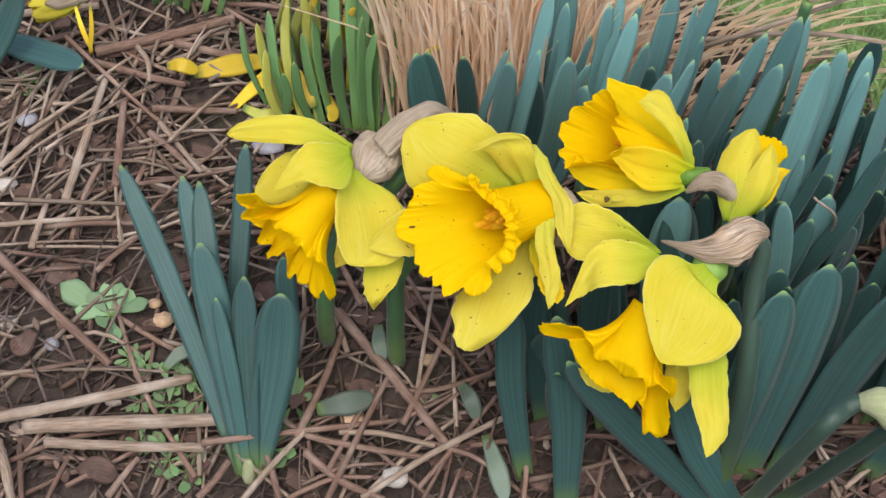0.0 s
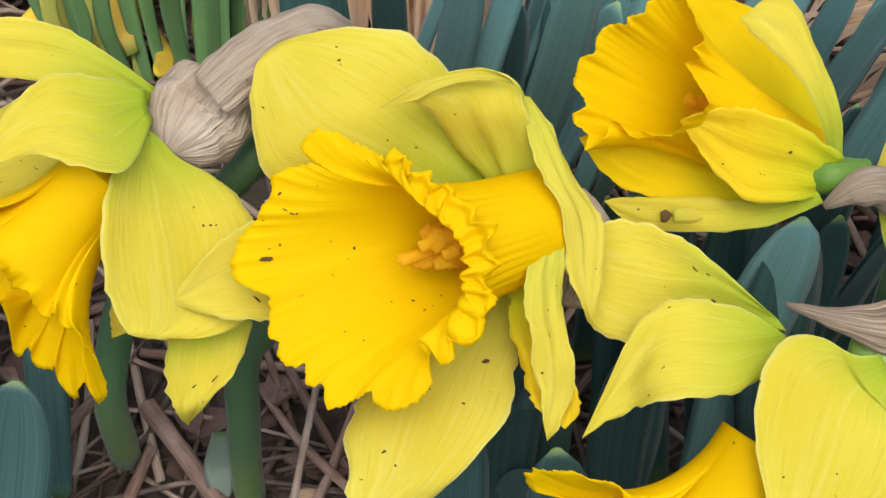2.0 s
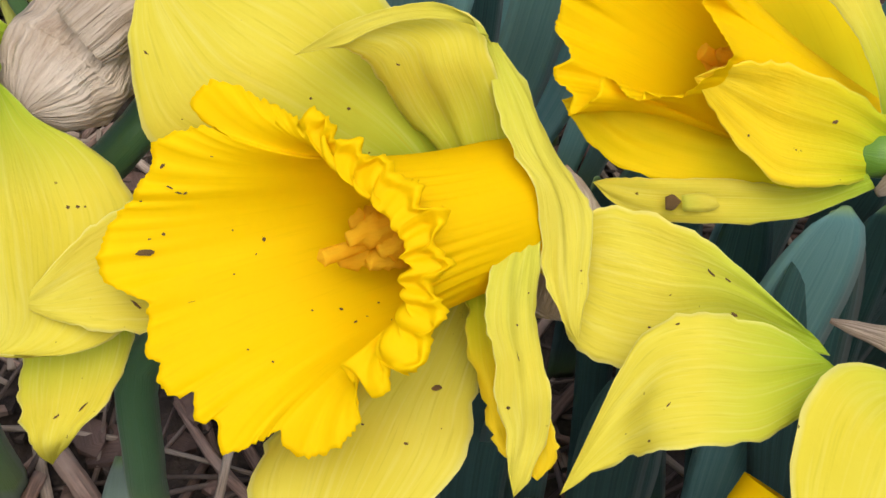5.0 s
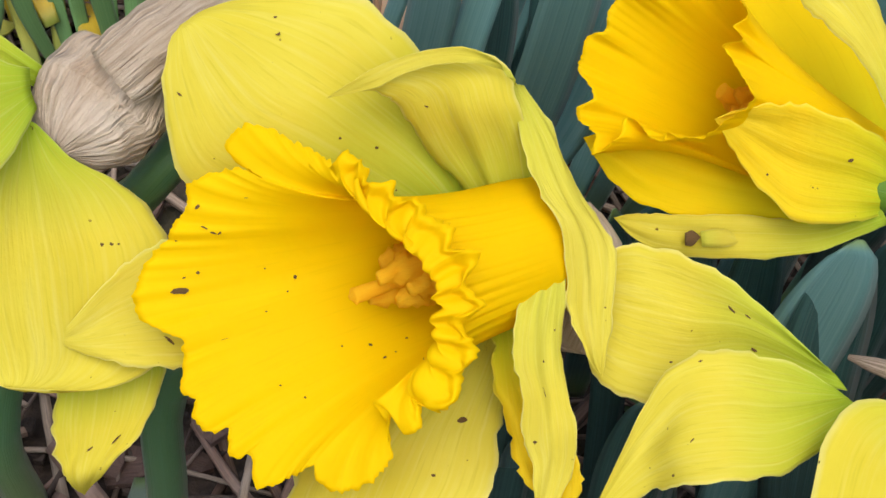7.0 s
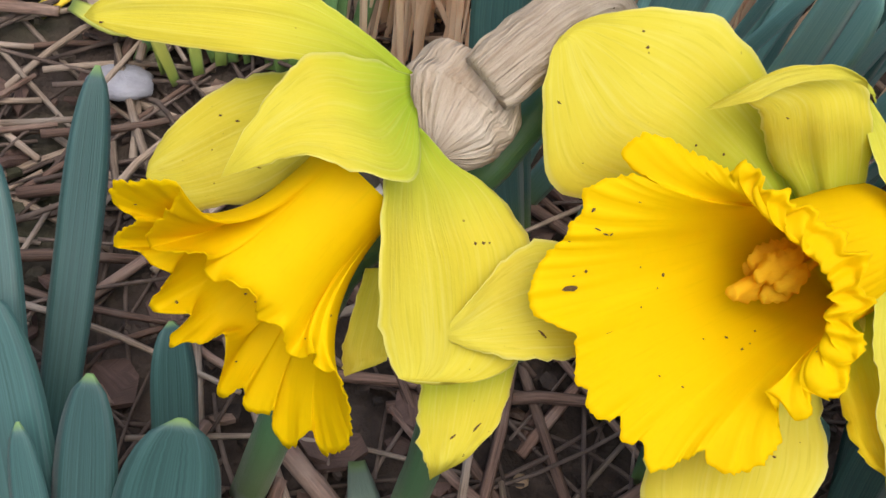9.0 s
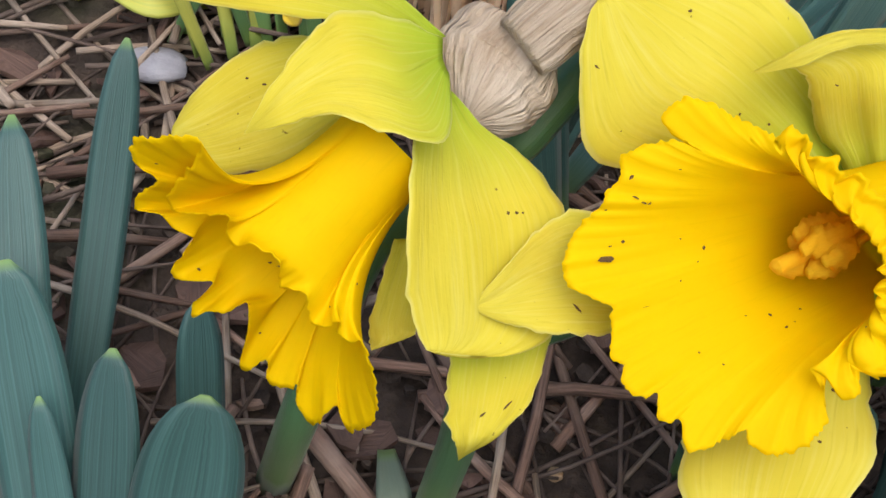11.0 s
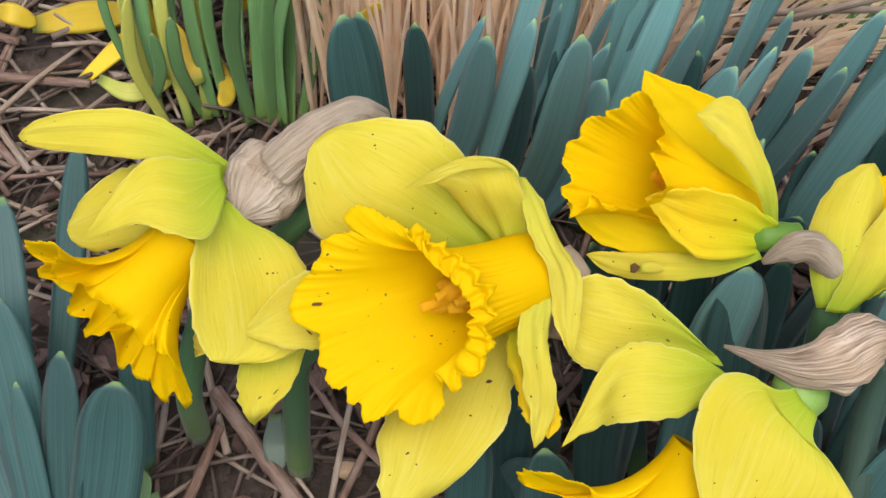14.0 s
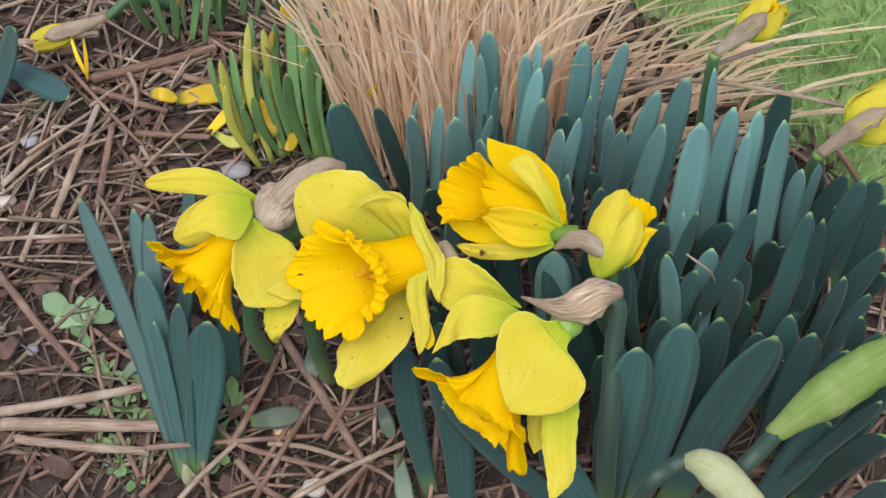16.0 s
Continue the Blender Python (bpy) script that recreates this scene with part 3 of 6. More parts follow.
part("petal", petal([
        ((0.0377, 0.3504, 0.1255), (0.0426, 0.3492, 0.1247)),
        ((0.0391, 0.3482, 0.1232), (0.0436, 0.3466, 0.1218)),
        ((0.0417, 0.3436, 0.1189), (0.0461, 0.3435, 0.1193)),
        ((0.0437, 0.3408, 0.1174), (0.0469, 0.3402, 0.1170))],
        (0.0464, 0.3376, 0.1140), seed=31), PETAL, d)
part("petal", petal([
        ((0.0390, 0.3425, 0.1235), (0.0419, 0.3438, 0.1253)),
        ((0.0352, 0.3364, 0.1221), (0.0422, 0.3382, 0.1219)),
        ((0.0347, 0.3312, 0.1175), (0.0421, 0.3335, 0.1179)),
        ((0.0366, 0.3274, 0.1141), (0.0428, 0.3294, 0.1134)),
        ((0.0372, 0.3242, 0.1097), (0.0437, 0.3264, 0.1100)),
        ((0.0383, 0.3229, 0.1068), (0.0439, 0.3232, 0.1055)),
        ((0.0389, 0.3204, 0.1032), (0.0421, 0.3189, 0.1018))],
        (0.0401, 0.3176, 0.0993), cup=0.05, wave=0.0014, seed=4, pucker=0.0003), PETAL_PALE, d)
part("petal", petal([
        ((0.0343, 0.3509, 0.1237), (0.0428, 0.3497, 0.1238)),
        ((0.0351, 0.3459, 0.1185), (0.0431, 0.3443, 0.1183)),
        ((0.0366, 0.3408, 0.1135), (0.0423, 0.3401, 0.1134))],
        (0.0396, 0.3358, 0.1096), cup=0.1, seed=41), PETAL, d)
part("petal", petal([
        ((0.0332, 0.3433, 0.1141), (0.0398, 0.3426, 0.1175)),
        ((0.0341, 0.3354, 0.1085), (0.0420, 0.3335, 0.1111)),
        ((0.0359, 0.3288, 0.1042), (0.0447, 0.3272, 0.1056)),
        ((0.0379, 0.3242, 0.1014), (0.0461, 0.3230, 0.1017))],
        (0.0434, 0.3202, 0.0997), wave=0.0014, seed=5), PETAL_WARM, d)
part("petal", petal([
        ((0.0308, 0.3578, 0.1096), (0.0410, 0.3561, 0.1119)),
        ((0.0218, 0.3453, 0.1018), (0.0376, 0.3436, 0.1047)),
        ((0.0114, 0.3356, 0.0970), (0.0357, 0.3348, 0.0989)),
        ((0.0052, 0.3265, 0.0950), (0.0337, 0.3255, 0.0956)),
        ((0.0056, 0.3162, 0.0908), (0.0243, 0.3153, 0.0904)),
        ((0.0063, 0.3105, 0.0874), (0.0153, 0.3102, 0.0865))],
        (0.0097, 0.3083, 0.0867), cup=0.1, wave=0.0012, seed=6, pucker=0.0004), PETAL_PALE, d)
part("petal", petal([
        ((-0.0027, 0.3478, 0.1172), (-0.0019, 0.3386, 0.1066)),
        ((-0.0129, 0.3485, 0.1206), (-0.0102, 0.3367, 0.1072)),
        ((-0.0193, 0.3458, 0.1175), (-0.0178, 0.3368, 0.1073)),
        ((-0.0243, 0.3414, 0.1131), (-0.0234, 0.3372, 0.1083))],
        (-0.0277, 0.3384, 0.1097), cup=-0.12, seed=7), PETAL_PALE, d)

# ---- daffodil that hangs to the side, with its trumpet towards the soil ----
d = thing("daffodil", (-0.0507, 0.3760, 0.0197), "yellow trumpet daffodil nodding sideways, with a papery brown spathe", "daffodil", "blooming daffodils")
part("stem", tube([(-0.0507, 0.3760, 0.0197), (-0.0472, 0.3598, 0.0651), (-0.0387, 0.3687, 0.0944), (-0.0190, 0.3702, 0.1138), (-0.0012, 0.3826, 0.1396), (-0.0099, 0.3753, 0.1418), (-0.0202, 0.3695, 0.1362)], [0.0040, 0.0038, 0.0036, 0.0034, 0.0030, 0.0026, 0.0026], 26), STEM, d)
RIM = [(12.6, 13.4), (12.5, 10.9), (10.3, 10.6), (8.6, 12.8), (8.9, 9), (7.9, 7), (3.6, 9.9), (2.1, 7.3), (0.4, 7), (-2.9, 11), (-4.6, 9.3), (-6.9, 8.5), (-6.5, 4.5), (-8.9, 4.7), (-11.3, 8.2), (-12.5, 5.6), (-14, 1.4), (-14.8, -0.9), (-17, 1.1), (-18.8, 6.1), (-21.1, 12.6), (-22.9, 13.7), (-24.5, 10.5), (-25.3, 7.3), (-26.4, 5.5), (-25.3, 2.3), (-22.4, 0.5), (-20.4, 1.5), (-19.1, 0.3), (-18.5, -4.8), (-16.7, -7.4), (-14.6, -3.9), (-12.2, -3.9), (-9.6, -2.1), (-7.9, -5.9), (-6.5, -10), (-4.6, -11.2), (-2, -5.5), (-0.8, -8.5), (0.3, -12.4), (2.3, -14.1), (2.1, -10.2), (3.2, -7.2), (2.4, -2), (7.2, -6.6), (12.5, -13.5), (14.2, -13.6), (12.9, -7.5), (16.2, -10.6), (18.1, -9.2), (19.2, -7.6), (18.5, -6.1), (21.7, -9.1), (25, -9.7), (26.8, -9.4), (23.8, -2.7), (27, -3.6), (29, -3.3), (27.5, 2.9), (23.6, 7), (18.7, 10.4)]
part("trumpet", bloom((-0.0402, 0.3545, 0.1252), (-0.018, -0.012, -0.018), 0.0072, (-0.0592, 0.3398, 0.1089), (0.6583, -0.2190, -0.7202), (0.5960, -0.4327, 0.6764), RIM, None, 2.0, push=0.7, lean=0.0004, start=0.74, even_out=400), CORONA, d, "frilled golden trumpet")
part("petal", petal([
        ((-0.0331, 0.3689, 0.1345), (-0.0340, 0.3669, 0.1322)),
        ((-0.0422, 0.3707, 0.1407), (-0.0418, 0.3663, 0.1359)),
        ((-0.0506, 0.3720, 0.1450), (-0.0527, 0.3653, 0.1371)),
        ((-0.0623, 0.3722, 0.1458), (-0.0634, 0.3651, 0.1378)),
        ((-0.0734, 0.3693, 0.1449), (-0.0738, 0.3644, 0.1394)),
        ((-0.0783, 0.3671, 0.1431), (-0.0781, 0.3647, 0.1404))],
        (-0.0806, 0.3676, 0.1401), cup=-0.1, seed=8), PETAL, d)
part("petal", petal([
        ((-0.0340, 0.3654, 0.1365), (-0.0327, 0.3614, 0.1323)),
        ((-0.0421, 0.3620, 0.1416), (-0.0353, 0.3453, 0.1320)),
        ((-0.0491, 0.3599, 0.1424), (-0.0426, 0.3446, 0.1343)),
        ((-0.0539, 0.3542, 0.1397), (-0.0486, 0.3456, 0.1357)),
        ((-0.0577, 0.3491, 0.1362), (-0.0547, 0.3458, 0.1331))],
        (-0.0605, 0.3406, 0.1346), cup=-0.16, seed=9), PETAL, d)
part("petal", petal([
        ((-0.0417, 0.3722, 0.1335), (-0.0412, 0.3658, 0.1265)),
        ((-0.0525, 0.3719, 0.1310), (-0.0492, 0.3612, 0.1197)),
        ((-0.0612, 0.3697, 0.1283), (-0.0555, 0.3581, 0.1166)),
        ((-0.0678, 0.3655, 0.1238), (-0.0647, 0.3569, 0.1149)),
        ((-0.0708, 0.3628, 0.1202), (-0.0698, 0.3589, 0.1160))],
        (-0.0714, 0.3607, 0.1177), cup=0.1, seed=10), PETAL_PALE, d)
part("petal", petal([
        ((-0.0348, 0.3598, 0.1330), (-0.0322, 0.3590, 0.1313)),
        ((-0.0363, 0.3556, 0.1309), (-0.0271, 0.3568, 0.1272)),
        ((-0.0382, 0.3486, 0.1286), (-0.0207, 0.3566, 0.1241)),
        ((-0.0389, 0.3434, 0.1256), (-0.0164, 0.3549, 0.1204)),
        ((-0.0386, 0.3385, 0.1217), (-0.0131, 0.3508, 0.1167)),
        ((-0.0374, 0.3349, 0.1165), (-0.0126, 0.3450, 0.1104)),
        ((-0.0357, 0.3325, 0.1112), (-0.0139, 0.3406, 0.1050)),
        ((-0.0342, 0.3319, 0.1079), (-0.0215, 0.3348, 0.1040))],
        (-0.0330, 0.3313, 0.1075), cup=-0.14, seed=11), PETAL, d)
part("petal", petal([
        ((-0.0288, 0.3434, 0.1026), (-0.0139, 0.3432, 0.1039)),
        ((-0.0289, 0.3377, 0.0962), (-0.0140, 0.3403, 0.1006)),
        ((-0.0284, 0.3331, 0.0913), (-0.0165, 0.3343, 0.0950)),
        ((-0.0267, 0.3303, 0.0885), (-0.0212, 0.3314, 0.0908))],
        (-0.0253, 0.3330, 0.0825), cup=0.08, seed=12), PETAL, d)
part("petal", petal([
        ((-0.0379, 0.3524, 0.1092), (-0.0318, 0.3520, 0.1101)),
        ((-0.0404, 0.3455, 0.0996), (-0.0336, 0.3451, 0.1005)),
        ((-0.0403, 0.3429, 0.0967), (-0.0340, 0.3433, 0.0984))],
        (-0.0399, 0.3421, 0.0958), seed=13), PETAL_PALE, d)
part("spathe", tube([(-0.0304, 0.3570, 0.1273), (-0.0281, 0.3622, 0.1281), (-0.0258, 0.3674, 0.1288), (-0.0227, 0.3713, 0.1315), (-0.0206, 0.3739, 0.1332)], [0.0003, 0.0054, 0.0082, 0.0095, 0.0100, 0.0097, 0.0084, 0.0040], 56, 120, 0.72, rough=0.12, lump=210, ridge=0.035, ridges=31), SPATHE, d, "dry papery brown spathe")
part("spathe", tube([(-0.0224, 0.3658, 0.1355), (-0.0162, 0.3695, 0.1400), (-0.0103, 0.3736, 0.1432), (-0.0039, 0.3774, 0.1446), (0.0017, 0.3812, 0.1398)], [0.0050, 0.0056, 0.0048, 0.0038, 0.0030], 40, 70, 0.8, rough=0.13, lump=210, ridge=0.05, ridges=13), SPATHE, d, "dry papery brown spathe")

# ---- half-open daffodil behind ----
d = thing("daffodil", (0.1188, 0.3900, 0.0250), "half-open yellow daffodil with a golden trumpet and brown spathe", "daffodil", "blooming daffodils")
part("stem", tube([(0.1188, 0.3900, 0.0250), (0.1115, 0.3520, 0.0910), (0.1149, 0.3541, 0.1124), (0.1115, 0.3583, 0.1194), (0.1014, 0.3625, 0.1249)], [0.0040, 0.0038, 0.0034, 0.0028, 0.0026], 20), STEM, d)
RIM = [(-5.6, -10.2), (-5.2, -7.7), (-3.2, -8.2), (-1.5, -10.5), (0.4, -11.4), (0.8, -10), (2.5, -10.7), (5.3, -11.4), (7.2, -10.5), (9.1, -8.9), (11.1, -8.1), (13.2, -6.3), (11.8, -3.6), (10.2, -0.8), (8.8, 1.8), (11.6, 2.1), (10.1, 4.4), (12.1, 5.7), (10.8, 8.5), (9.8, 11.8), (8, 14.7), (5.9, 16.1), (3.9, 14.9), (1.8, 14.1), (1, 12.1), (-1.8, 12), (-2.2, 10.7), (-5.2, 10.7), (-6.9, 9.9), (-7.9, 8.1), (-8.4, 5.7), (-10.6, 5.2), (-11.5, 2.9), (-12.3, 0.4), (-10.5, -2.4), (-10, -4.4), (-12.4, -5.7), (-11.7, -7.7), (-9.3, -9.6), (-9.7, -11.1), (-9.7, -12.7)]
part("trumpet", bloom((0.0917, 0.3667, 0.1248), (-0.030, 0.002, 0.016), 0.0076, (0.0544, 0.3642, 0.1450), (0.8623, -0.3271, 0.3866), (0.0000, 0.7634, 0.6459), RIM, None, 3.0, push=0.65, k=360), CORONA, d, "frilled golden trumpet")
add_stamens(d, (0.0759, 0.3676, 0.1336), (0.0662, 0.3669, 0.1388), 0.0012)
part("petal", petal([
        ((0.0852, 0.3661, 0.1266), (0.0963, 0.3654, 0.1263)),
        ((0.0760, 0.3708, 0.1317), (0.0943, 0.3721, 0.1337)),
        ((0.0695, 0.3768, 0.1376), (0.0894, 0.3809, 0.1426)),
        ((0.0649, 0.3815, 0.1438), (0.0795, 0.3858, 0.1487)),
        ((0.0624, 0.3840, 0.1492), (0.0693, 0.3865, 0.1519))],
        (0.0624, 0.3874, 0.1542), cup=0.12, seed=14), PETAL_GOLD, d)
part("petal", petal([
        ((0.0924, 0.3598, 0.1318), (0.0946, 0.3600, 0.1321)),
        ((0.0882, 0.3608, 0.1405), (0.0918, 0.3623, 0.1421)),
        ((0.0834, 0.3641, 0.1466), (0.0874, 0.3677, 0.1505)),
        ((0.0778, 0.3669, 0.1508), (0.0832, 0.3722, 0.1564)),
        ((0.0744, 0.3692, 0.1530), (0.0782, 0.3737, 0.1578))],
        (0.0725, 0.3716, 0.1540), cup=-0.12, seed=15), PETAL, d)
part("petal", petal([
        ((0.0941, 0.3603, 0.1330), (0.0914, 0.3562, 0.1263)),
        ((0.0871, 0.3608, 0.1377), (0.0853, 0.3550, 0.1260)),
        ((0.0764, 0.3590, 0.1425), (0.0763, 0.3538, 0.1269)),
        ((0.0697, 0.3580, 0.1438), (0.0687, 0.3534, 0.1335)),
        ((0.0652, 0.3576, 0.1429), (0.0643, 0.3550, 0.1383))],
        (0.0616, 0.3566, 0.1414), cup=-0.16, seed=16, wave=0.0009), PETAL_WARM, d)
part("petal", petal([
        ((0.0861, 0.3611, 0.1255), (0.0915, 0.3590, 0.1234)),
        ((0.0780, 0.3625, 0.1281), (0.0757, 0.3585, 0.1216)),
        ((0.0655, 0.3645, 0.1294), (0.0643, 0.3582, 0.1218)),
        ((0.0569, 0.3658, 0.1303), (0.0540, 0.3597, 0.1243)),
        ((0.0509, 0.3671, 0.1313), (0.0482, 0.3633, 0.1281))],
        (0.0461, 0.3663, 0.1300), cup=0.10, seed=17), PETAL_GOLD, d)
lower = part("petal", petal([
        ((0.0906, 0.3577, 0.1268), (0.0920, 0.3561, 0.1251)),
        ((0.0823, 0.3587, 0.1229), (0.0825, 0.3554, 0.1195)),
        ((0.0712, 0.3574, 0.1241), (0.0709, 0.3529, 0.1194)),
        ((0.0595, 0.3580, 0.1229), (0.0605, 0.3539, 0.1186)),
        ((0.0543, 0.3588, 0.1221), (0.0548, 0.3560, 0.1192))],
        (0.0513, 0.3583, 0.1214), cup=0.15, seed=18), PETAL, d)
part("blemish", petal([((0.0613, 0.3545, 0.1224), (0.0615, 0.3535, 0.1209)), ((0.0624, 0.3547, 0.1228), (0.0626, 0.3534, 0.1209))], (0.0637, 0.3541, 0.1221), n=8, k=5, wave=0.0002), BLEMISH, lower, "dark nibbled hole")
part("blemish", petal([((0.0636, 0.3546, 0.1228), (0.0640, 0.3533, 0.1210)), ((0.0661, 0.3548, 0.1233), (0.0665, 0.3532, 0.1211)), ((0.0682, 0.3544, 0.1231), (0.0685, 0.3533, 0.1216))], (0.0692, 0.3535, 0.1221), n=10, k=5, wave=0.0002), PETAL_PALE, lower, "pale scarred patch")
part("ovary", tube([(0.0880, 0.3606, 0.1284), (0.0923, 0.3602, 0.1284), (0.0965, 0.3603, 0.1288), (0.1006, 0.3616, 0.1292)], [0.0014, 0.0036, 0.0038, 0.0030, 0.0022], 20, 24, rough=0.08), OVARY_DARK, d)
part("spathe", tube([(0.0915, 0.3545, 0.1254), (0.0972, 0.3556, 0.1292), (0.1035, 0.3572, 0.1280), (0.1119, 0.3567, 0.1207)], [0.0006, 0.0034, 0.0040, 0.0028], 28, 40, 0.8, rough=0.15, lump=300, ridge=0.05, ridges=12), SPATHE, d, "dry papery brown spathe")

# ---- closed bud beside it ----
d = thing("daffodil_bud", (0.1305, 0.3799, 0.0212), "unopened yellow daffodil bud with orange trumpet tip", "daffodil")
part("stem", tube([(0.1305, 0.3799, 0.0212), (0.1111, 0.3541, 0.1028), (0.1122, 0.3568, 0.1139)], [0.0036, 0.0034, 0.0030], 14), STEM, d)
part("petal", petal([
        ((0.1067, 0.3523, 0.1137), (0.1147, 0.3527, 0.1140)),
        ((0.1039, 0.3592, 0.1219), (0.1201, 0.3577, 0.1203)),
        ((0.1042, 0.3650, 0.1291), (0.1208, 0.3646, 0.1286)),
        ((0.1088, 0.3717, 0.1357), (0.1219, 0.3712, 0.1351)),
        ((0.1147, 0.3750, 0.1390), (0.1201, 0.3744, 0.1383))],
        (0.1185, 0.3757, 0.1396), cup=-0.45, seed=19), PETAL, d)
part("petal", petal([
        ((0.1078, 0.3498, 0.1154), (0.1161, 0.3507, 0.1163)),
        ((0.1111, 0.3538, 0.1236), (0.1225, 0.3537, 0.1235)),
        ((0.1142, 0.3586, 0.1298), (0.1258, 0.3591, 0.1302)),
        ((0.1191, 0.3642, 0.1352), (0.1251, 0.3649, 0.1360))],
        (0.1231, 0.3677, 0.1388), cup=-0.45, seed=20), PETAL, d)
part("petal", petal([
        ((0.1142, 0.3541, 0.1169), (0.1189, 0.3532, 0.1160)),
        ((0.1220, 0.3592, 0.1233), (0.1245, 0.3560, 0.1201)),
        ((0.1258, 0.3641, 0.1295), (0.1284, 0.3609, 0.1264))],
        (0.1318, 0.3639, 0.1293), cup=-0.2, seed=21), PETAL_WARM, d)
part("trumpet", corona((0.1179, 0.3615, 0.1228), (0.1241, 0.3722, 0.1347), (0.8722, -0.2155, -0.3576), (0.2825, -0.0920, 0.6117), 0.004,
     [0.0085, 0.0070, 0.0080, 0.0070, 0.0075, 0.0080, 0.0085, 0.0080], waist=0.8, seed=4.0, k=90, n=16, count=9), CORONA, d, "furled golden trumpet")

# ---- daffodil low on the side, seen from behind ----
d = thing("daffodil", (0.1140, 0.3081, -0.0061), "yellow daffodil seen from behind, papery spathe on its neck", "daffodil", "blooming daffodils")
part("stem", tube([(0.1140, 0.3081, -0.0061), (0.1157, 0.3095, 0.0630), (0.1165, 0.3267, 0.1001), (0.1177, 0.3326, 0.1173), (0.1131, 0.3331, 0.1209)], [0.0042, 0.0042, 0.0038, 0.0034, 0.0028], 20), STEM_BLUE, d)
RIM = [(-23, 19.1), (-27.4, 17.9), (-32.4, 15.1), (-34.3, 11.6), (-32.1, 9.7), (-26.9, 10.8), (-22.9, 11.6), (-20.4, 6.6), (-15.8, -0.1), (-10.8, -5.4), (-3.9, -6.1), (0.8, -8.5), (5.1, -10.5), (6.7, -5.2), (10.2, -11.8), (10.8, -21.3), (13.3, -19.5), (16.8, -20.4), (19.7, -16.8), (19.7, -8.6), (17.1, -0.7), (19.5, 4), (20, 11), (18.5, 13), (17.9, 12.8), (18.6, 4.6), (13.4, 6.6), (8.9, 2.1), (7.1, 7.1), (0.1, 3.1), (-3, 6.6), (-7.2, 8.9), (-9.6, 6.2), (-11.9, 7.1), (-12.9, 13.4), (-16.1, 16.2), (-17.9, 20.1)]
part("trumpet", bloom((0.0790, 0.3165, 0.1000), (-0.012, -0.012, -0.016), 0.009, (0.0672, 0.2995, 0.0798), (0.8837, -0.4681, 0.0031), (0.0000, 0.0067, 1.0000), RIM, None, 5.0, push=0.65, lean=0.0004, start=0.84, even_out=700), CORONA, d, "frilled golden trumpet")
part("petal", petal([
        ((0.0771, 0.3321, 0.1196), (0.0808, 0.3295, 0.1170)),
        ((0.0679, 0.3399, 0.1237), (0.0685, 0.3328, 0.1155)),
        ((0.0609, 0.3439, 0.1260), (0.0589, 0.3311, 0.1109)),
        ((0.0540, 0.3463, 0.1265), (0.0520, 0.3324, 0.1102)),
        ((0.0491, 0.3466, 0.1248), (0.0473, 0.3355, 0.1117))],
        (0.0446, 0.3411, 0.1171), cup=-0.1, seed=22), PETAL, d)
part("petal", petal([
        ((0.0784, 0.3282, 0.1183), (0.0827, 0.3265, 0.1169)),
        ((0.0698, 0.3291, 0.1222), (0.0715, 0.3180, 0.1133)),
        ((0.0628, 0.3300, 0.1232), (0.0627, 0.3164, 0.1128)),
        ((0.0564, 0.3294, 0.1210), (0.0565, 0.3166, 0.1109)),
        ((0.0518, 0.3253, 0.1142), (0.0524, 0.3183, 0.1062))],
        (0.0457, 0.3161, 0.1022), cup=-0.15, seed=23), PETAL, d)
part("petal", petal([
        ((0.0945, 0.3229, 0.1183), (0.1008, 0.3192, 0.1141)),
        ((0.0901, 0.3219, 0.1190), (0.0992, 0.3140, 0.1119)),
        ((0.0855, 0.3237, 0.1211), (0.1024, 0.3103, 0.1095)),
        ((0.0797, 0.3237, 0.1216), (0.1057, 0.3062, 0.1066)),
        ((0.0749, 0.3201, 0.1198), (0.1070, 0.3027, 0.1044)),
        ((0.0726, 0.3137, 0.1150), (0.1042, 0.2992, 0.0998)),
        ((0.0728, 0.3078, 0.1092), (0.0980, 0.2964, 0.0961)),
        ((0.0745, 0.3021, 0.1035), (0.0899, 0.2947, 0.0950)),
        ((0.0765, 0.2976, 0.0988), (0.0820, 0.2946, 0.0955))],
        (0.0787, 0.2950, 0.0962), cup=-0.14, seed=24), PETAL, d)
part("petal", petal([
        ((0.0913, 0.3067, 0.0933), (0.1047, 0.3070, 0.0934)),
        ((0.0904, 0.2965, 0.0864), (0.1041, 0.2954, 0.0850)),
        ((0.0914, 0.2895, 0.0816), (0.1042, 0.2860, 0.0774)),
        ((0.0933, 0.2809, 0.0764), (0.1032, 0.2797, 0.0750)),
        ((0.0944, 0.2752, 0.0731), (0.0990, 0.2751, 0.0728))],
        (0.0951, 0.2720, 0.0721), cup=0.1, seed=25), PETAL, d)
part("petal", petal([
        ((0.0842, 0.3142, 0.0884), (0.0936, 0.3144, 0.0884)),
        ((0.0838, 0.3052, 0.0798), (0.0940, 0.3040, 0.0782)),
        ((0.0846, 0.2990, 0.0743), (0.0929, 0.2985, 0.0736))],
        (0.0872, 0.2943, 0.0705), seed=26), PETAL_PALE, d)
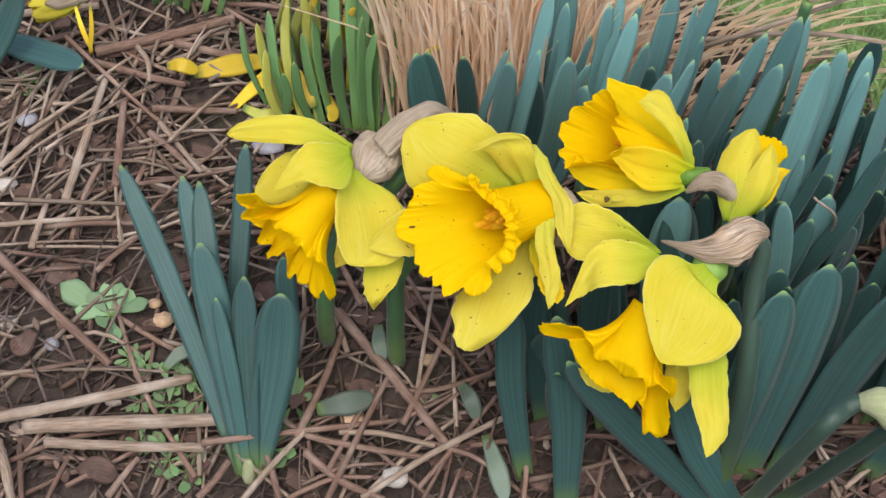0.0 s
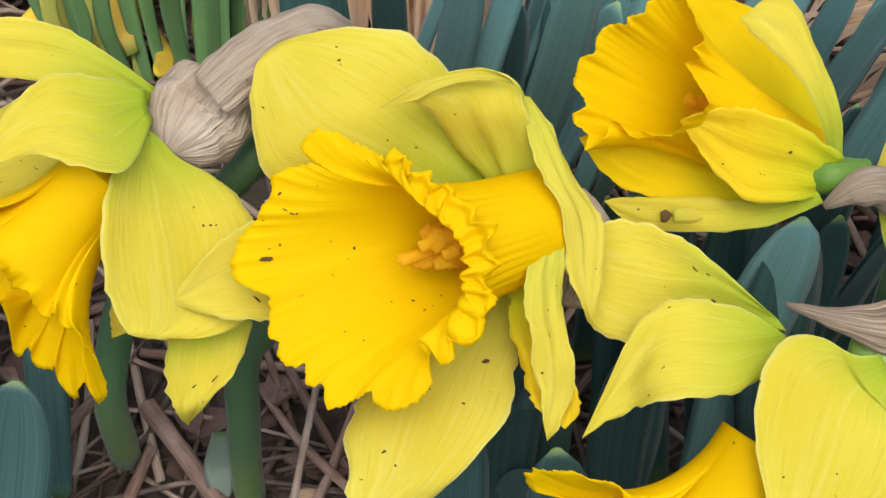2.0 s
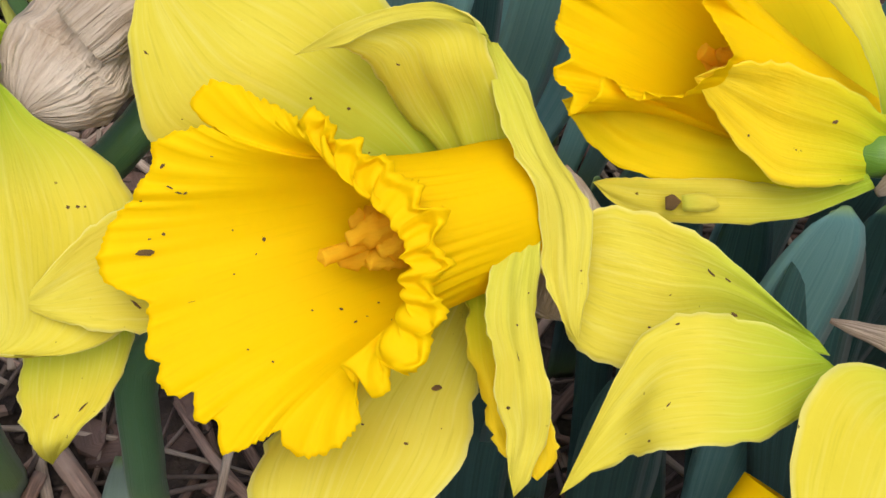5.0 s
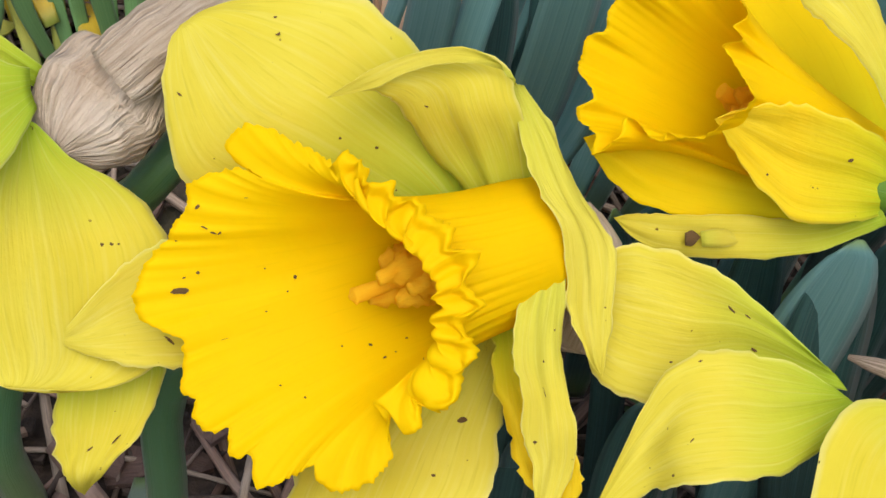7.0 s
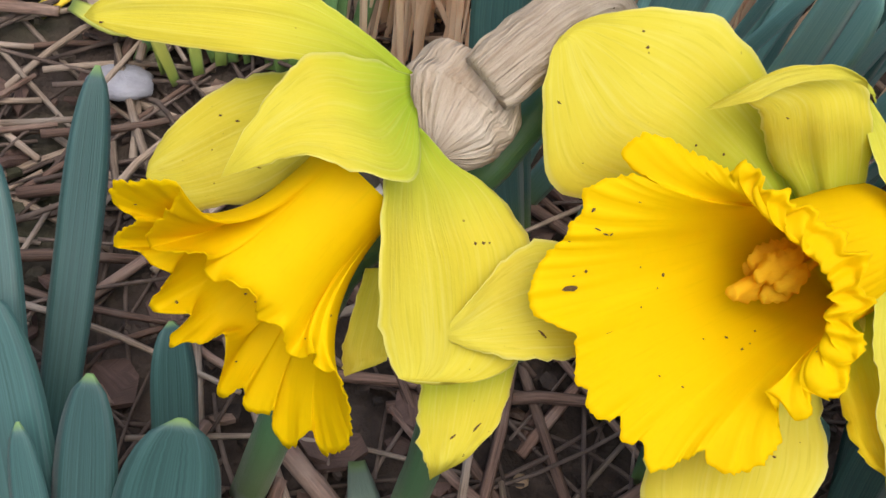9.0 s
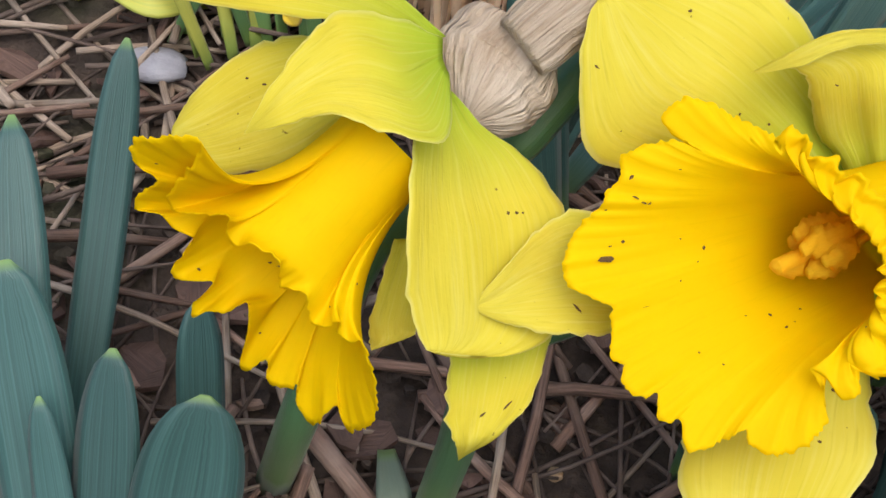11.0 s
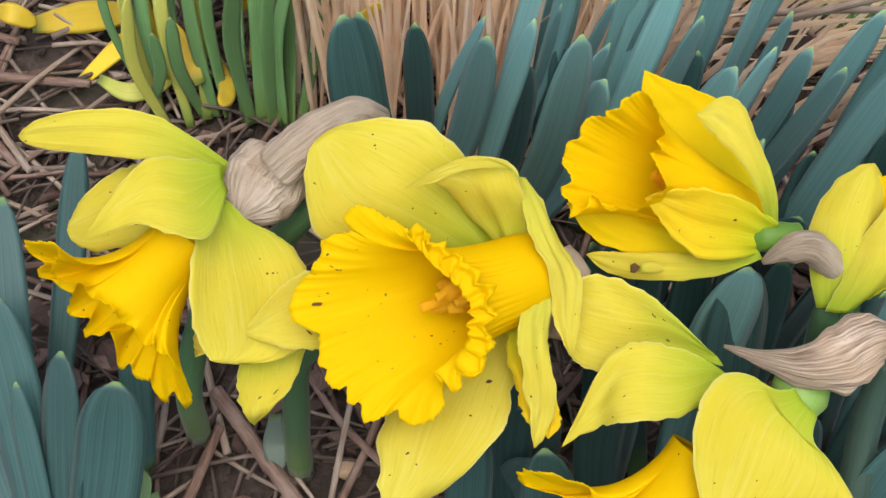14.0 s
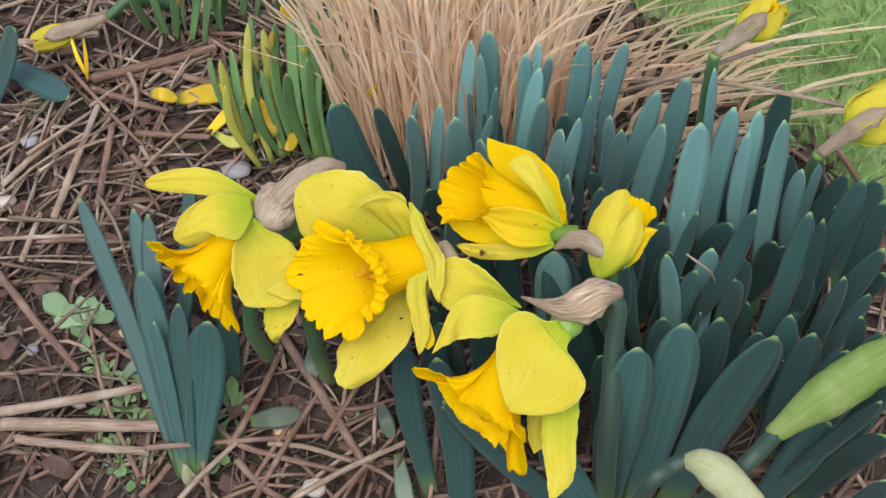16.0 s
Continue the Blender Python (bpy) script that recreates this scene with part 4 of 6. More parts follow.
part("petal", petal([
        ((0.0688, 0.3188, 0.0802), (0.0711, 0.3089, 0.0692)),
        ((0.0603, 0.3165, 0.0778), (0.0648, 0.3067, 0.0668)),
        ((0.0540, 0.3157, 0.0770), (0.0594, 0.3073, 0.0676)),
        ((0.0507, 0.3178, 0.0794), (0.0541, 0.3100, 0.0707))],
        (0.0497, 0.3182, 0.0799), seed=27), PETAL_PALE, d)
part("ovary", tube([(0.0948, 0.3196, 0.1066), (0.0960, 0.3217, 0.1099), (0.0976, 0.3247, 0.1128), (0.0993, 0.3293, 0.1143)], [0.0016, 0.0034, 0.0050, 0.0066, 0.0064], 20, 28, 0.75, rough=0.05), OVARY, d)
part("spathe", tube([(0.0802, 0.3318, 0.1211), (0.0882, 0.3291, 0.1207), (0.0962, 0.3265, 0.1217), (0.1043, 0.3275, 0.1235), (0.1112, 0.3313, 0.1253), (0.1188, 0.3352, 0.1229)], [0.0004, 0.0019, 0.0046, 0.0076, 0.0066, 0.0018], 56, 90, 0.7, rough=0.16, lump=260, ridge=0.04, ridges=17), SPATHE_PALE, d, "dry papery striped spathe")


# ---- specks, scratches and bruises on the blooms ----
def speck(flower, at, along, length, width, seed, label=""):
    """A small dark fleck lying on the nearest petal or trumpet of a flower."""
    at, along = Vector(at), Vector(along)
    best = None
    for ob in flower.children:
        if ob.name.split(".")[0] not in ("petal", "trumpet", "rolled_edge", "spathe"):
            continue
        co = np.empty(len(ob.data.vertices) * 3, dtype=np.float32)
        ob.data.vertices.foreach_get("co", co)
        gap = ((co.reshape(-1, 3) + np.array(flower.location - at)) ** 2).sum(1)
        i = int(gap.argmin())
        if best is None or gap[i] < best[0]:
            best = (gap[i], ob, i)
    _, ob, i = best
    v, nv = ob.data.vertices[i].co + flower.location, ob.data.vertices[i].normal.copy()
    if nv.dot(Vector((0, -0.7, 0.7))) < 0:
        nv = -nv
    c = at - nv * (at - v).dot(nv) + nv * 0.00022
    a = (along - nv * along.dot(nv)).normalized()
    b = nv.cross(a)
    r = random.Random(seed)
    rim = []
    for k in range(11):
        g = 2 * math.pi * k / 11
        q = r.uniform(0.6, 1.15)
        rim.append(c + a * math.cos(g) * length * 0.5 * q + b * math.sin(g) * width * 0.5 * q)
    verts = [c + nv * 0.00012] + rim
    faces = [(0, 1 + k, 1 + (k + 1) % 11) for k in range(11)]
    part("blemish", (verts, faces, [(0.5, 0.5)] + [(k / 11, 1.0) for k in range(11)]), BLEMISH, ob, label or "small dark fleck")


for n, row in enumerate([  # open golden bloom
    ((-0.0101, 0.3394, 0.1195), (0.98, 0.18, -0.06), 0.00297, 0.00102),
    ((-0.0082, 0.3450, 0.1297), (0.62, 0.62, 0.49), 0.00108, 0.00046),
    ((-0.0072, 0.3436, 0.1273), (0.93, -0.33, -0.15), 0.00123, 0.00031),
    ((-0.0061, 0.3433, 0.1270), (0.96, -0, -0.27), 0.00108, 0.00031),
    ((-0.0052, 0.3434, 0.1269), (0.75, 0.3, 0.6), 0.00062, 0.00038),
    ((-0.0080, 0.3412, 0.1214), (0.99, 0.17, 0.01), 0.00062, 0.00047),
    ((-0.0098, 0.3406, 0.1209), (0.91, 0.3, 0.28), 0.00055, 0.00023),
    ((0.0049, 0.3436, 0.1194), (0.55, 0.64, 0.54), 0.00071, 0.00055),
    ((0.0040, 0.3419, 0.1181), (0.79, 0.57, 0.23), 0.00047, 0.00024),
    ((0.0008, 0.3431, 0.1212), (0.96, 0.28, -0.05), 0.00031, 0.00031),
    ((0.0013, 0.3393, 0.1166), (0.95, 0.25, -0.16), 0.00039, 0.00031),
    ((-0.0018, 0.3452, 0.1317), (0.99, -0.04, 0.1), 0.00061, 0.00015),
    ((0.0159, 0.3381, 0.1122), (1, 0.01, -0.05), 0.00064, 0.00048),
    ((0.0180, 0.3361, 0.1119), (0.93, 0.36, 0.09), 0.00063, 0.00047),
    ((0.0210, 0.3397, 0.1123), (1, -0.01, -0.01), 0.00048, 0.00040),
    ((0.0120, 0.3375, 0.1123), (0.99, 0.04, -0.1), 0.00032, 0.00032),
    ((0.0195, 0.3371, 0.1120), (1, -0.02, 0.08), 0.00032, 0.00024),
    ((0.0221, 0.3260, 0.1227), (0.98, -0.07, 0.18), 0.00029, 0.00029),
    ((0.0040, 0.3311, 0.1106), (1, -0, 0.03), 0.00039, 0.00031),
    ((0.0074, 0.3297, 0.1100), (1, -0, 0.04), 0.00039, 0.00031),
    ((-0.0110, 0.3432, 0.1253), (1, -0.04, 0.09), 0.00047, 0.00031),
    ((-0.0121, 0.3393, 0.1099), (0.74, -0.25, -0.62), 0.00212, 0.00041),
    ((-0.0037, 0.3356, 0.1147), (0.93, 0.36, 0.05), 0.00313, 0.00016),
    ((0.0001, 0.3684, 0.1455), (0.93, 0.36, 0.03), 0.00073, 0.00041),
    ((-0.0124, 0.3603, 0.1372), (0.85, -0.19, -0.49), 0.00097, 0.00032),
    ((0.0100, 0.3588, 0.1325), (0.97, 0.24, -0.03), 0.00048, 0.00048),
    ((0.0152, 0.3595, 0.1307), (0.96, 0.27, -0.08), 0.00065, 0.00049),
    ((0.0217, 0.3573, 0.1400), (0.94, -0.13, -0.31), 0.00078, 0.00031),
    ((0.0395, 0.3285, 0.1142), (0.34, -0.66, -0.67), 0.00276, 0.00031),
    ((0.0390, 0.3320, 0.1170), (0.8, 0.44, -0.41), 0.00038, 0.00038),
    ((0.0404, 0.3353, 0.1198), (0.13, 0.83, 0.55), 0.00039, 0.00023),
    ((0.0259, 0.3276, 0.0972), (1, 0.03, -0.09), 0.00072, 0.00062),
    ((0.0119, 0.3192, 0.0930), (0.86, 0.43, 0.26), 0.00102, 0.00051),
    ((0.0300, 0.3357, 0.1001), (0.96, 0.07, 0.28), 0.00168, 0.00084),
    ((0.0140, 0.3169, 0.0921), (0.97, -0.07, 0.22), 0.00051, 0.00051),
    ((0.0197, 0.3301, 0.0979), (1, 0.03, -0.08), 0.00052, 0.00041),
    ((0.0386, 0.3247, 0.1090), (0.99, 0.17, -0.03), 0.00069, 0.00049),
    ((0.0007, 0.3664, 0.1441), (0.91, 0.33, 0.24), 0.00078, 0.00043),
]):
    speck(bpy.data.objects["daffodil"], *row, 100 + n)
for n, row in enumerate([  # bloom seen from behind
    ((0.0654, 0.3391, 0.1219), (0.72, -0.53, -0.44), 0.00209, 0.00040),
    ((0.0676, 0.3381, 0.1217), (0.86, -0.43, -0.28), 0.00113, 0.00032),
    ((0.0690, 0.3358, 0.1175), (0.81, -0.57, -0.16), 0.00098, 0.00057),
    ((0.0579, 0.3357, 0.1143), (0.98, -0.08, 0.17), 0.00048, 0.00032),
    ((0.0593, 0.3293, 0.1213), (0.92, 0.24, 0.3), 0.00077, 0.00031),
    ((0.0581, 0.3208, 0.1153), (0.71, 0.5, 0.5), 0.00091, 0.00023),
    ((0.0728, 0.3166, 0.1172), (0.96, 0.16, -0.23), 0.00058, 0.00049),
    ((0.0778, 0.3056, 0.1063), (0.99, 0.13, -0.08), 0.00059, 0.00039),
    ((0.0561, 0.3180, 0.1114), (0.56, -0.13, 0.81), 0.00058, 0.00039),
    ((0.0713, 0.3139, 0.1048), (0.68, -0.19, 0.71), 0.00050, 0.00050),
]):
    speck(bpy.data.objects["daffodil.003"], *row, 200 + n)
for n, row in enumerate([  # nodding bloom
    ((-0.0213, 0.3496, 0.1183), (0.94, 0.25, -0.22), 0.00066, 0.00058),
    ((-0.0204, 0.3499, 0.1181), (0.94, 0.25, -0.22), 0.00041, 0.00033),
    ((-0.0199, 0.3340, 0.0942), (0.68, 0.53, 0.5), 0.00206, 0.00034),
    ((-0.0658, 0.3458, 0.1065), (0.8, -0.6, 0.07), 0.00076, 0.00042),
    ((-0.0558, 0.3479, 0.1068), (0.97, -0.12, 0.2), 0.00068, 0.00034),
    ((-0.0549, 0.3350, 0.1179), (0.44, 0.85, 0.28), 0.00039, 0.00031),
    ((-0.0475, 0.3354, 0.1108), (0.44, -0.18, 0.88), 0.00040, 0.00032),
    ((-0.0565, 0.3439, 0.0962), (0.94, 0.32, 0.12), 0.00053, 0.00035),
    ((-0.0428, 0.3381, 0.1128), (0.52, 0.85, 0.07), 0.00040, 0.00032),
    ((-0.0715, 0.3439, 0.1263), (0.93, -0.14, 0.35), 0.00062, 0.00031),
    ((-0.0585, 0.3654, 0.1256), (0.98, 0.2, -0.04), 0.00069, 0.00043),
    ((-0.0778, 0.3649, 0.1409), (0.99, -0.05, 0.14), 0.00074, 0.00041),
    ((-0.0225, 0.3492, 0.1186), (0.91, 0.31, -0.28), 0.00059, 0.00059),
    ((-0.0235, 0.3330, 0.0931), (0.75, 0.41, 0.52), 0.00139, 0.00035),
    ((-0.0610, 0.3656, 0.1262), (1, 0.04, 0.04), 0.00069, 0.00043),
    ((-0.0034, 0.3742, 0.1457), (0.86, 0.47, -0.16), 0.00053, 0.00035),
]):
    speck(bpy.data.objects["daffodil.001"], *row, 300 + n)
for n, row in enumerate([  # half-open bloom
    ((0.0684, 0.3619, 0.1299), (0.96, -0.24, -0.16), 0.00065, 0.00065),
    ((0.0839, 0.3589, 0.1342), (0.95, 0.29, 0.1), 0.00119, 0.00054),
    ((0.0705, 0.3546, 0.1340), (1, 0, 0.07), 0.00042, 0.00042),
]):
    speck(bpy.data.objects["daffodil.002"], *row, 400 + n)


# ---- leaves ----
def clump(name, label, at, rows, material, spread=0.42, thick=0.0013):
    c = thing(name, at, label, "daffodil plant", "daffodil clumps")
    for base, tip, w in rows:
        b, t = Vector(base), Vector(tip)
        m = b.lerp(t, 0.55) + Vector((rng.uniform(-0.004, 0.004), rng.uniform(-0.005, 0.003), 0))
        part("leaf", strap([b, m, t], w, rng.uniform(-spread, spread), thick=thick, twist=rng.uniform(-0.4, 0.4)), material, c)
    return c


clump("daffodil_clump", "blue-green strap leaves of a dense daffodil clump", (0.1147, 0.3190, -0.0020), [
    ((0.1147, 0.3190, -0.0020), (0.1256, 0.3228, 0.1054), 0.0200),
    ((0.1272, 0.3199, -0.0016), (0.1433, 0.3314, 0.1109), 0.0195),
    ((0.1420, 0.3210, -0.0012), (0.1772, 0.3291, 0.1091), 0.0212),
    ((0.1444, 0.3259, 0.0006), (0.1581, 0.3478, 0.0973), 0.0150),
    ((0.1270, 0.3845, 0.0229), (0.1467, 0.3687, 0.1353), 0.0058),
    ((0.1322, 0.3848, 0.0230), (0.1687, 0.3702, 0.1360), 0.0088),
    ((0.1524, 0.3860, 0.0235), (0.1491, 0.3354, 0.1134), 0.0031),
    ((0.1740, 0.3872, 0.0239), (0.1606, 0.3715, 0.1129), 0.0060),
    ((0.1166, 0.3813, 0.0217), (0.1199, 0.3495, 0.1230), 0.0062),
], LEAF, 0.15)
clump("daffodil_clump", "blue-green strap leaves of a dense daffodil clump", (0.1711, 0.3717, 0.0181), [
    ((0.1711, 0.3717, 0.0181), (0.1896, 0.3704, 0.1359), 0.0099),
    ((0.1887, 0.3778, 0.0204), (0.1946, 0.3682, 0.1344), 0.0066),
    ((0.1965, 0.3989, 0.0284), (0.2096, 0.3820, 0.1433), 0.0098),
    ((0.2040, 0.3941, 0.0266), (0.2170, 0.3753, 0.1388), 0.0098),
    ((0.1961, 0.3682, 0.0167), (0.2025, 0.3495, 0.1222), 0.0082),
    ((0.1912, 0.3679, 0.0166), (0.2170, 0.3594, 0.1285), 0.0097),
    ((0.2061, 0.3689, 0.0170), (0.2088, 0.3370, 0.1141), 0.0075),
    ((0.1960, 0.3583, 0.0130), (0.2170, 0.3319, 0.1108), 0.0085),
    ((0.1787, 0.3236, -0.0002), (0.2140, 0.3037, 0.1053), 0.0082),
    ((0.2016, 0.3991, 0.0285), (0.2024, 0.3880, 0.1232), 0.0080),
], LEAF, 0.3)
# Back rows of the clump: paler leaf copy with the sky light in its colour.
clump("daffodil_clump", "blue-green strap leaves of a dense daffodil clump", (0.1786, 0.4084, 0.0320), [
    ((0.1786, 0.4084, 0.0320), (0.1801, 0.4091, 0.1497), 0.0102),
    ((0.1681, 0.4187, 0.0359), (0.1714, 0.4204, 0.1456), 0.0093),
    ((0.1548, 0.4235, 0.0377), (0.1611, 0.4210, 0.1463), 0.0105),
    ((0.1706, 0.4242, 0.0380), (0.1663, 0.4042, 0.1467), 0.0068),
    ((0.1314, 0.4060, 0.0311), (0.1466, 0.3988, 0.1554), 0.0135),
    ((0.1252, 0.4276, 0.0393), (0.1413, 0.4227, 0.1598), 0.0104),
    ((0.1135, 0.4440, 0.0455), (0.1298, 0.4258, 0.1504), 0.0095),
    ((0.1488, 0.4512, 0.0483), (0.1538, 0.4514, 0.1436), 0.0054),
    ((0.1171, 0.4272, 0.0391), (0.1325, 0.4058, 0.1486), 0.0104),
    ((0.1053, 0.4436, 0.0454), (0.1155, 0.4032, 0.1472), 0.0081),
], LEAF_SKYLIT)
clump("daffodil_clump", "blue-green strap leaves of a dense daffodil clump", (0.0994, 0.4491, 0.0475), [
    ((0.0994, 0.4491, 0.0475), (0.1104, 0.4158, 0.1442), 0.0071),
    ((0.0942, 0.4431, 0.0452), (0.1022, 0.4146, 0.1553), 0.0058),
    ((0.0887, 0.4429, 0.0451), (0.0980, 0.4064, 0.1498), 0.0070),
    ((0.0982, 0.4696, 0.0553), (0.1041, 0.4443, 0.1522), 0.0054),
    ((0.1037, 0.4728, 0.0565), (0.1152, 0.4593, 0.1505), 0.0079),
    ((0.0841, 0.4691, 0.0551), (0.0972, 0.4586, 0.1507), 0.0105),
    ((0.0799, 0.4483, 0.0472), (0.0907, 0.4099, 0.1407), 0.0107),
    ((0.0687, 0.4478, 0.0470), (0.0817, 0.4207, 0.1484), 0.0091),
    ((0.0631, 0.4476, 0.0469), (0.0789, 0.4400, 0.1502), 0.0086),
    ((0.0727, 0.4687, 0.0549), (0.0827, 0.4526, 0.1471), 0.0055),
], LEAF_SKYLIT)
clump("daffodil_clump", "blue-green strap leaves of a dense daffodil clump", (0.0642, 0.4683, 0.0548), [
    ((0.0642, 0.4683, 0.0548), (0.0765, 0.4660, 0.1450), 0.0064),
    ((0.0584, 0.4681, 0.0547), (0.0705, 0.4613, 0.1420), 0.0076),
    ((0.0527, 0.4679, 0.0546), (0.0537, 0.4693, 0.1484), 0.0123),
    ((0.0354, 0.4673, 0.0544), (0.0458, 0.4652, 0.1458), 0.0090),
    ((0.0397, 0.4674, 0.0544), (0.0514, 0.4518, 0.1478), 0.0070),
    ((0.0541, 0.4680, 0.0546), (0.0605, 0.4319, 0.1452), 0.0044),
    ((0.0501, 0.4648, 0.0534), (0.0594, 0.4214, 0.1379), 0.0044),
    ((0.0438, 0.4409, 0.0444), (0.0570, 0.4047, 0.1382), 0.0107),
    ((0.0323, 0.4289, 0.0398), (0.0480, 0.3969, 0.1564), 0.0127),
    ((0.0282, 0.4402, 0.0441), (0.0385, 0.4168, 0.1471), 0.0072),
], LEAF_SKYLIT)
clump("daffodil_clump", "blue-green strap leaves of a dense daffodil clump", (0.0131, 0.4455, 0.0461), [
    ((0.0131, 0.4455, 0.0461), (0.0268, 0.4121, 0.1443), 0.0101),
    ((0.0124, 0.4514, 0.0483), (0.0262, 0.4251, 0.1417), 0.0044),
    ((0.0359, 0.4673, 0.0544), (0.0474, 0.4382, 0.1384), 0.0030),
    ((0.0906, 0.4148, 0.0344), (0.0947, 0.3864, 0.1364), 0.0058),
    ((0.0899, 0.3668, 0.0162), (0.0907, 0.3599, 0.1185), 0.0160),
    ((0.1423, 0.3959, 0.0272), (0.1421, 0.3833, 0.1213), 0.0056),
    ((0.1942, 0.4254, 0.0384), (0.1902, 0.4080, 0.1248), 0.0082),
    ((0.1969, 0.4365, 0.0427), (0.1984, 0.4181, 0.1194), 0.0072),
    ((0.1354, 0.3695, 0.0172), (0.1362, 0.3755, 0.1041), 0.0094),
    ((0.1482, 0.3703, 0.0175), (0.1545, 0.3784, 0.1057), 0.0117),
], LEAF_SKYLIT)
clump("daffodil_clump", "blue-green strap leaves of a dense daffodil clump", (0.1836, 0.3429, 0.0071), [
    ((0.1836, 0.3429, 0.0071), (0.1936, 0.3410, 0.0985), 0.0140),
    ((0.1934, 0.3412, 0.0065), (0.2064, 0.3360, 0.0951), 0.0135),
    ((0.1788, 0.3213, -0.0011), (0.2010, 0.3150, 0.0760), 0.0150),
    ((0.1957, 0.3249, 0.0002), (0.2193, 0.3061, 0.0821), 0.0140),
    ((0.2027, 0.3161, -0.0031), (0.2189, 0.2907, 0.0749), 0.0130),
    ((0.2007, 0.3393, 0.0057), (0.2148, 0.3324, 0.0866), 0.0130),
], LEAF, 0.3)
young = clump("daffodil_clump", "young blue-green daffodil leaves standing in bare soil", (-0.0829, 0.3192, -0.0019), [
    ((-0.0829, 0.3192, -0.0019), (-0.1356, 0.4025, 0.0971), 0.0100),
    ((-0.0819, 0.3187, -0.0021), (-0.1103, 0.4023, 0.0919), 0.0108),
    ((-0.0805, 0.3187, -0.0021), (-0.1031, 0.4009, 0.0901), 0.0110),
    ((-0.0809, 0.3183, -0.0023), (-0.0994, 0.3727, 0.0807), 0.0150),
    ((-0.0805, 0.3187, -0.0021), (-0.0919, 0.3559, 0.0658), 0.0069),
    ((-0.0790, 0.3183, -0.0022), (-0.0804, 0.3618, 0.0722), 0.0120),
    ((-0.0780, 0.3183, -0.0022), (-0.0645, 0.3541, 0.0703), 0.0190),
    ((-0.0926, 0.3468, 0.0086), (-0.0845, 0.4162, 0.0988), 0.0087),
], LEAF, 0.12)
part("sheath", tube([(-0.0802, 0.3178, -0.0060), (-0.0800, 0.3183, 0.0010), (-0.0797, 0.3190, 0.0075)], [0.0026, 0.0030, 0.0026, 0.0012], 10, 16, 0.8, rough=0.1), SPATHE_WHITE, young, "pale papery sheath")
clump("daffodil_clump", "pair of broad blue-green daffodil leaves", (0.0103, 0.4336, 0.0416), [
    ((0.0103, 0.4336, 0.0416), (-0.0115, 0.4236, 0.1404), 0.0154),
    ((0.0128, 0.4367, 0.0427), (-0.0068, 0.4250, 0.1407), 0.0110),
], LEAF, 0.3)
# Leaves below the blooms; their dark colour includes the shade there.
clump("daffodil_clump", "blue-green leaves under the flowers, shade painted into their colour", (0.0365, 0.3182, -0.0023), [
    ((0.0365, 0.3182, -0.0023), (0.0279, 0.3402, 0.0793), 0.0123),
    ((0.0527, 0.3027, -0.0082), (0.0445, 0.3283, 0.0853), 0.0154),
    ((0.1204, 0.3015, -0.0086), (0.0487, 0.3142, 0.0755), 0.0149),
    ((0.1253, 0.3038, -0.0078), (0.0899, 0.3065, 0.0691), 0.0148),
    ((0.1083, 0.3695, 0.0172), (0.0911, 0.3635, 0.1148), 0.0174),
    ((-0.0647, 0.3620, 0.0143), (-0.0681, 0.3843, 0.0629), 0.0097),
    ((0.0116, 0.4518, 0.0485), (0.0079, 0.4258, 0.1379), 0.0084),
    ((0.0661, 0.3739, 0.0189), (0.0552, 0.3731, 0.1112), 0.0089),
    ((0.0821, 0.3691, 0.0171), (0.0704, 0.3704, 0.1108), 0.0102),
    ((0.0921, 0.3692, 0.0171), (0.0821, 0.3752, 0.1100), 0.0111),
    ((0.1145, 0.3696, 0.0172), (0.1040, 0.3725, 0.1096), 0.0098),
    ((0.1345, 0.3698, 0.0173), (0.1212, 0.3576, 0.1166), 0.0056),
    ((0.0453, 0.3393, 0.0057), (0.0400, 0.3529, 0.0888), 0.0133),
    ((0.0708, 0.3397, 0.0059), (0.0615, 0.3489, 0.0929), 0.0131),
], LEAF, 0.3)
